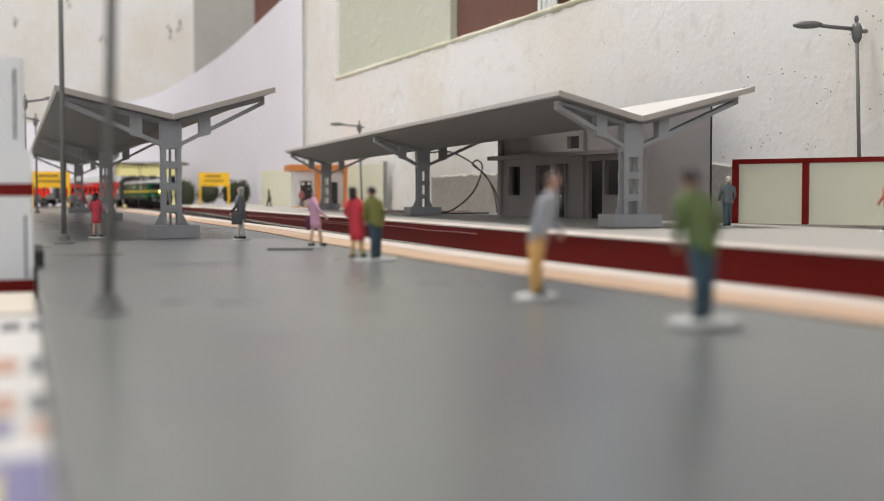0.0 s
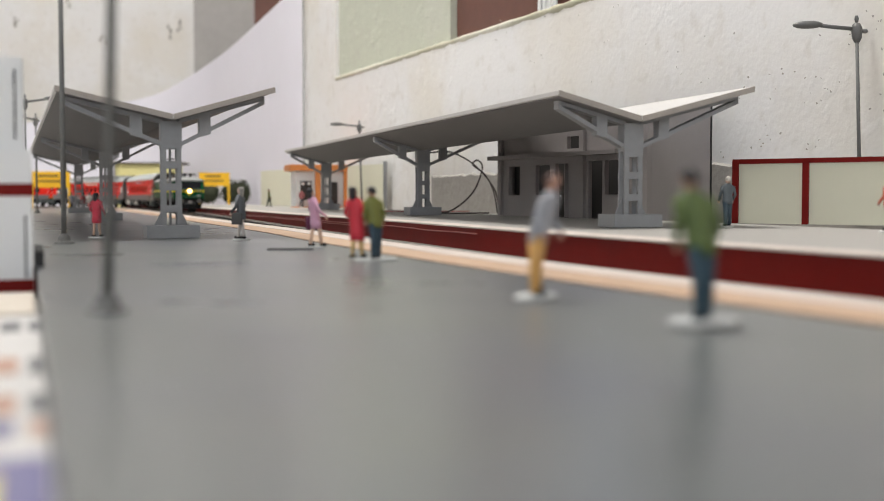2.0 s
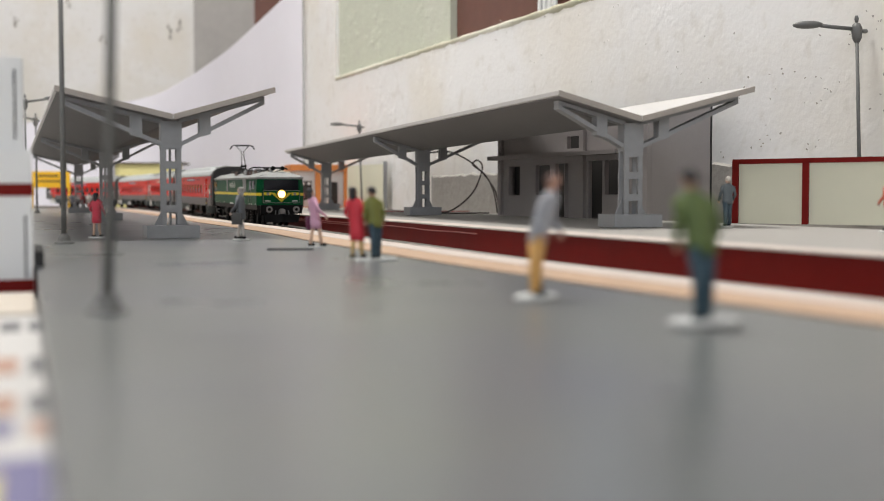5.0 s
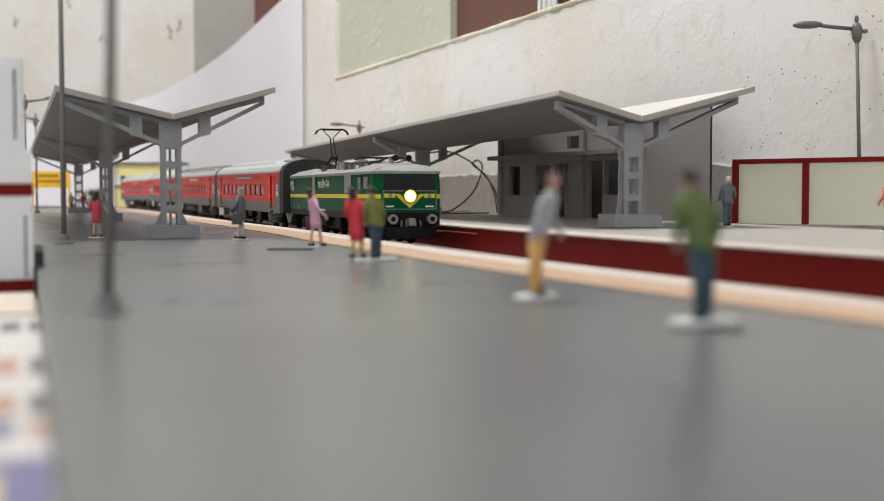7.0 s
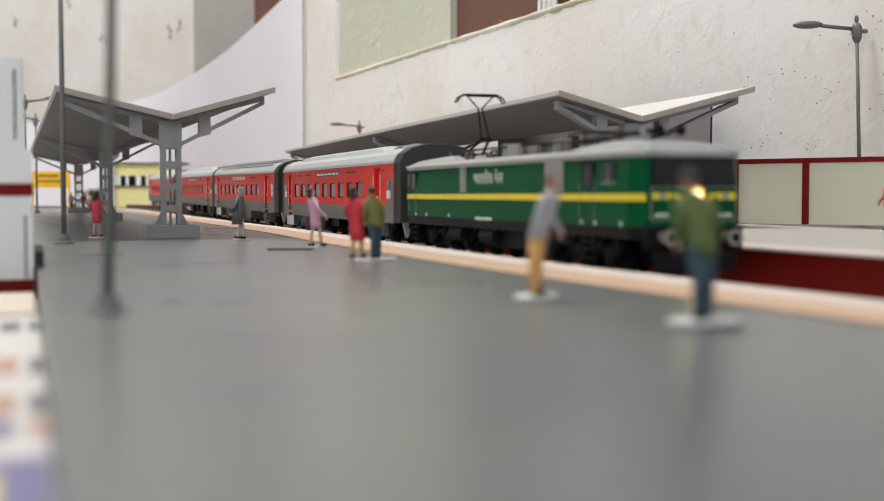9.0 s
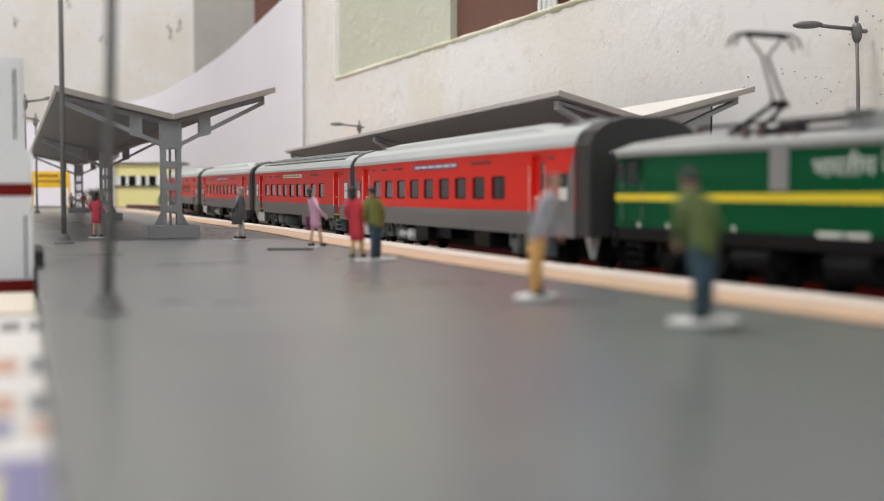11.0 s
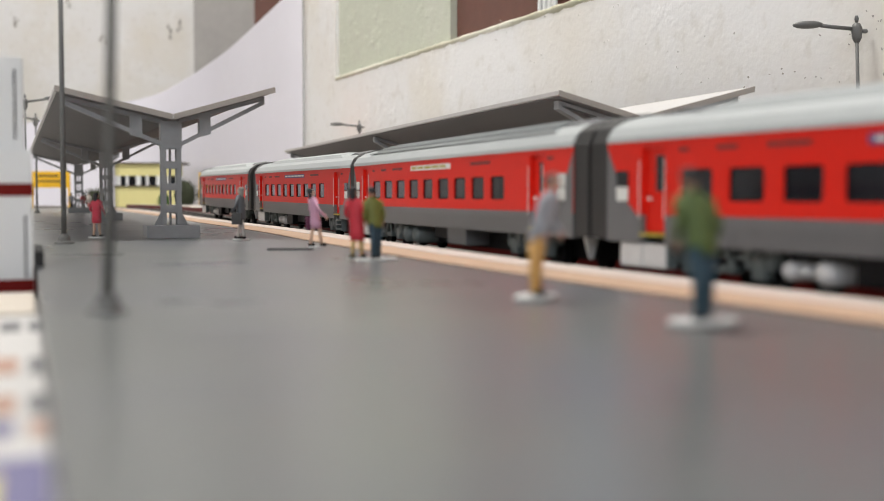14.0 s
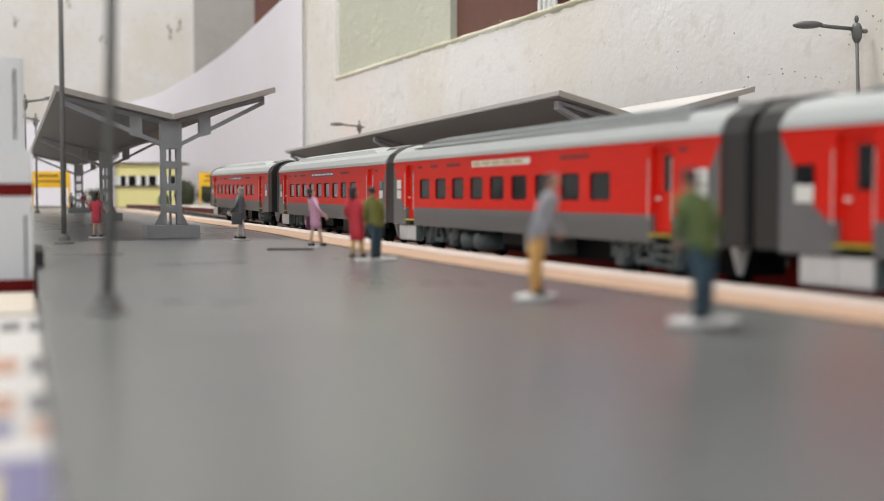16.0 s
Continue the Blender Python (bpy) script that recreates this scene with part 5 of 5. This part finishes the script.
    if kind:
        for k, (w, za, zb) in enumerate(((1.62, 4.06, 4.28), (1.34, 4.28, 4.41), (1.06, 4.41, 4.53), (0.76, 4.53, 4.63), (0.4, 4.63, 4.71))):
            e0, e1 = 2.2 + 0.18 * k, 1.9 + 0.45 * k
            bm = BM()
            box(bm, -CL + e0 + 0.1, -w + 0.08, za - 0.02, -e1 - 0.1, w - 0.08, zb - 0.05)
            # riser is darker than the roof sheet to draw the shadow below each overhang
            step = part("roof_step", bm, "coach_grey", c, "riser of the stepped roof, coloured dark for the overhang's shadow")
            bm = BM()
            box(bm, -CL + e0, -w, zb - 0.05, -e1, w, zb)
            part("roof_rib", bm, "coach_roof", step, "pale ribbed roof sheet")
    else:
        bm = BM()
        loft(bm, [[(-CL + 2.6, -1.45, 4.20), (-2.6, -1.45, 4.20), (-2.6, 1.45, 4.20), (-CL + 2.6, 1.45, 4.20)],
                  [(-CL + 4.3, -1.25, 4.52), (-4.3, -1.25, 4.52), (-4.3, 1.25, 4.52), (-CL + 4.3, 1.25, 4.52)],
                  [(-CL + 4.6, -0.7, 4.66), (-4.6, -0.7, 4.66), (-4.6, 0.7, 4.66), (-CL + 4.6, 0.7, 4.66)]])
        part("raised_roof", bm, "coach_roof", c)
    for e, s in ((-CL, 1), (0.0, -1)):
        bm = BM()
        q = [(e + s * 0.9, 4.52), (e + s * 2.3, 4.66), (e + s * 3.3, 4.54)]
        loft(bm, [[(x, -0.95, z - 0.10) for x, z in q] + [(x, -0.95, 4.2) for x, _ in q[::-1]], [(x, 0, z + 0.06) for x, z in q] + [(x, 0, 4.2) for x, _ in q[::-1]], [(x, 0.95, z - 0.10) for x, z in q] + [(x, 0.95, 4.2) for x, _ in q[::-1]]])
        part("roof_vent", bm, "coach_grey", c, "dark grey vent hood on the roof end")
    bm = BM()
    box(bm, -CL + 0.02, -W + 0.15, 0.98, -0.02, W - 0.15, 1.05)
    box(bm, -CL + 0.3, -0.25, 1.05, -0.3, 0.25, 3.7)
    # extra black box below the floor stands in for shade between the bogies
    box(bm, -CL + 0.8, -0.62, 0.2, -0.8, 0.62, 0.98)
    part("inner_core", bm, "black", c)
    for e, s in ((-CL, -1), (0.0, 1)):
        bm = BM()
        x0, x1 = sorted((e, e - s * 0.1))
        box(bm, x0 + 0.002, -W + 0.142, 1.0, x1 - 0.002, W - 0.142, 3.69)
        part("end_wall", bm, "gangway_red" if s > 0 else "gangway", c)
        bm = BM()
        outer = [(-1.83, 1.0), (1.83, 1.0), (1.84, 3.72), (1.66, 4.14), (1.28, 4.40), (0.6, 4.57), (-0.6, 4.57), (-1.28, 4.40), (-1.66, 4.14), (-1.84, 3.72)]
        inner = [(-0.95, 1.2), (0.95, 1.2), (0.95, 3.3), (0.92, 3.5), (0.8, 3.6), (0.4, 3.66), (-0.4, 3.66), (-0.8, 3.6), (-0.92, 3.5), (-0.95, 3.3)]
        loft(bm, [[(e - s * 0.01, y, z) for y, z in outer], [(e + s * 0.93, y, z) for y, z in outer], [(e + s * 0.98, y * 0.98, 1.02 + (z - 1.0) * 0.99) for y, z in outer],
                  [(e + s * 0.98, y, z) for y, z in inner], [(e + s * 0.2, y, z) for y, z in inner]])
        part("gangway", bm, "gangway", c, "dark rubber gangway hood")
        bm = BM()
        box(bm, min(e + s * 0.21, e + s * 0.25), -0.8, 1.25, max(e + s * 0.21, e + s * 0.25), 0.8, 3.4)
        part("end_door", bm, "red", c, "red door inside the gangway")
        bm = BM()
        box(bm, min(e, e + s * 0.8), -0.18, 0.7, max(e, e + s * 0.95), 0.18, 1.0)
        part("coupler", bm, "black", c)
        for y in (-1.2, 1.2):
            bm = BM()
            if s > 0:
                loft(bm, [[(e - s * 0.25, y - 0.2, 1.0), (e + s * 0.05, y - 0.2, 1.0), (e + s * 0.05, y + 0.2, 1.0), (e - s * 0.25, y + 0.2, 1.0)], [(e - s * 0.15, y - 0.06, 0.3), (e - s * 0.05, y - 0.06, 0.3), (e - s * 0.05, y + 0.06, 0.3), (e - s * 0.15, y + 0.06, 0.3)]])
                part("end_bracket", bm, "tank", c, "silver end bracket")
            else:
                box(bm, e + 0.55, y * 1.32 - 0.2, 0.28, e + 1.68, y * 1.32 + 0.2, 0.94, 0.05)
                box(bm, e + 1.72, y * 1.32 - 0.2, 0.28, e + 2.8, y * 1.32 + 0.2, 0.94, 0.05)
                part("water_tank", bm, "tank", c, "silver tank under the coach end")
    for x in (-4.6, -CL + 4.6):
        bogie(c, x, (-1.45, 1.45), "bogie", 4.2)
    for x, big in ((-CL + 7.45, 0.24), (-CL + 8.0, 0.15), (-CL + 8.6, 0.30)) if kind == 0 else ((-CL + 8.2, 0.37), (-CL + 9.6, 0.37)):
        bm = BM()
        rings = [[(x + big * r * math.cos(a), y, 0.52 + big * r * math.sin(a)) for a in np.linspace(0, 2 * math.pi, 19)[:-1]] for y, r in ((-1.68, 0.45), (-1.62, 0.8), (-1.5, 1.0), (1.5, 1.0), (1.62, 0.8), (1.68, 0.45))]
        loft(bm, rings)
        part("air_tank", bm, "tank" if kind == 0 else "bogie", c, smooth=True)
    for x0, x1 in ((-CL + 9.6, -CL + 11.3), (-CL + 17.0, -CL + 18.6)) if kind == 0 else ((-12.5, -10.3),):
        bm = BM()
        box(bm, x0, -1.6, 0.30, x1, 1.6, 0.98, 0.05)
        part("equipment_box", bm, "black" if kind == 0 else "coach_grey", c)
    bm = BM()
    box(bm, -CL + 11.4, -1.3, 0.45, -CL + 13.4, 1.3, 0.98, 0.05)
    part("battery_box", bm, "black", c)
    return c


# ---------------------------------------------------------------- build
room()
table()
backdrop()
near_platform()
far_platform()
railway()
canopy(at(-13.15, 57.5, 0.0, 19.9), (0.0, 42.8, 85.6), 88.0, 5.35, 4.9, 1.2, 1.42, 5.65, "grey model platform canopy with white butterfly roof on lattice posts")
canopy(at(9.05, 57.0, FAR_TOP + 0.03, 17.0), (0.0, 36.1, 73.3), 75.0, 4.2, 6.0, 1.1, 1.55, 4.98, "grey model platform canopy with white butterfly roof beside the station building")
station_building()
fence([(16.2, 66.0), (19.3, 63.4), (23.6, 60.0), (28.0, 56.4)], FAR_TOP, 4.0, "fence", "cream panel fence with maroon frame along the platform")
cream_wall()
kiosk()
signal_house()
name_board(at(-36.5, 190, FAR_TOP, 0), 4.9, 2.15, 3.0, "yellow station name sign on two yellow legs")
name_board(at(-62.8, 190, 0.0, 0), 6.3, 2.6, 3.25, "yellow station name sign beyond the canopy")
white_tower()
printed_card()
street_lamp(-5.93, 20.9, 0.0, 12.5, 1.5, 0, 0.85)
street_lamp(-16.1, 50.4, 0.0, 12.5, 0.0, 0, 1.05)
street_lamp(22.9, 64.8, FAR_TOP, 10.8, -2.0, 0, 1.0)
street_lamp(-9.6, 142, FAR_TOP, 10.0, -1.6, 5, 1.0)
street_lamp(-25.9, 206, FAR_TOP, 10.8, 0.0, 5, 1.0)
street_lamp(-38.6, 110, 0.0, 10.9, 0.0, 180, 1.0)
street_lamp(-46.5, 136, 0.0, 10.9, 0.0, 60, 1.0)
cables()
for i, (x, y, w, h) in enumerate(((-47.0, 217, 4.2, 4.6), (-41.8, 212, 4.2, 3.8), (-38.2, 214, 3.4, 4.0), (-35.6, 210, 3.6, 4.0))):
    bush(x, y, FAR_TOP if x > -44 else TABLE, w, h + (0 if x > -44 else 1.2), i + 1)
bush(-69, 236, TABLE, 5.0, 4.2, 11)
bush(-58.6, 250, TABLE, 2.6, 3.2, 12, "leaf_fresh")
figurines()

loco = locomotive()
coach_a = coach(0)
coach_b = coach(1)
coach_c = copy_thing(coach_a, Matrix.Identity(4))
coach_d = copy_thing(coach_a, Matrix.Identity(4))
coach_c["label"] = "red and grey model passenger coach with name banner"
coach_d["label"] = "last red and grey model passenger coach of the train"

# the way of the locomotive's front along the track, every half second, in cm
FRONT = [138.4, 145.0, 152.7, 160.9, 169.0, 176.9, 184.9, 194.4, 204.7, 213.1, 220.6, 227.9, 235.5, 243.6, 251.5, 258.8, 265.6, 272.2, 278.3, 283.8, 288.7, 293.3, 297.7, 302.3, 307.3, 312.8, 317.9, 322.1, 326.0, 329.2, 331.2, 332.8, 333.6]


def ride(front, length, pivot):
    """The pose of a vehicle whose front end is at that place on the line."""
    a, b = track(front - pivot), track(front - length + pivot)
    d = (a - b).normalized()
    f = a + d * pivot
    za, zb, run = grade(front - pivot), grade(front - length + pivot), length - 2 * pivot
    dip = (zb - za) / run
    return at(f.x, f.y, DATUM + za - dip * pivot, math.degrees(math.atan2(d.y, d.x)), 0, math.degrees(math.atan(dip)))


def motions():
    steps = 480
    run = [float(np.interp(k / 30, [i * 0.5 for i in range(len(FRONT))], FRONT)) for k in range(steps + 1)]
    for ob, back, length in ((loco, 0.0, 21.3), (coach_a, 22.9, CL), (coach_b, 51.3, CL), (coach_c, 79.6, CL), (coach_d, 108.6, CL)):
        walk(ob, [(i * 0.5, ride(s - back, length, 4.6)) for i, s in enumerate(FRONT)])
        for w in [o for o in ob.children_recursive if o.name.startswith("wheelset")]:
            x, y, z = w.location
            walk(w, [(k / 30, pose(x, y, z, 0, math.degrees((s - run[0]) / 0.6), 0)) for k, s in enumerate(run)])


motions()
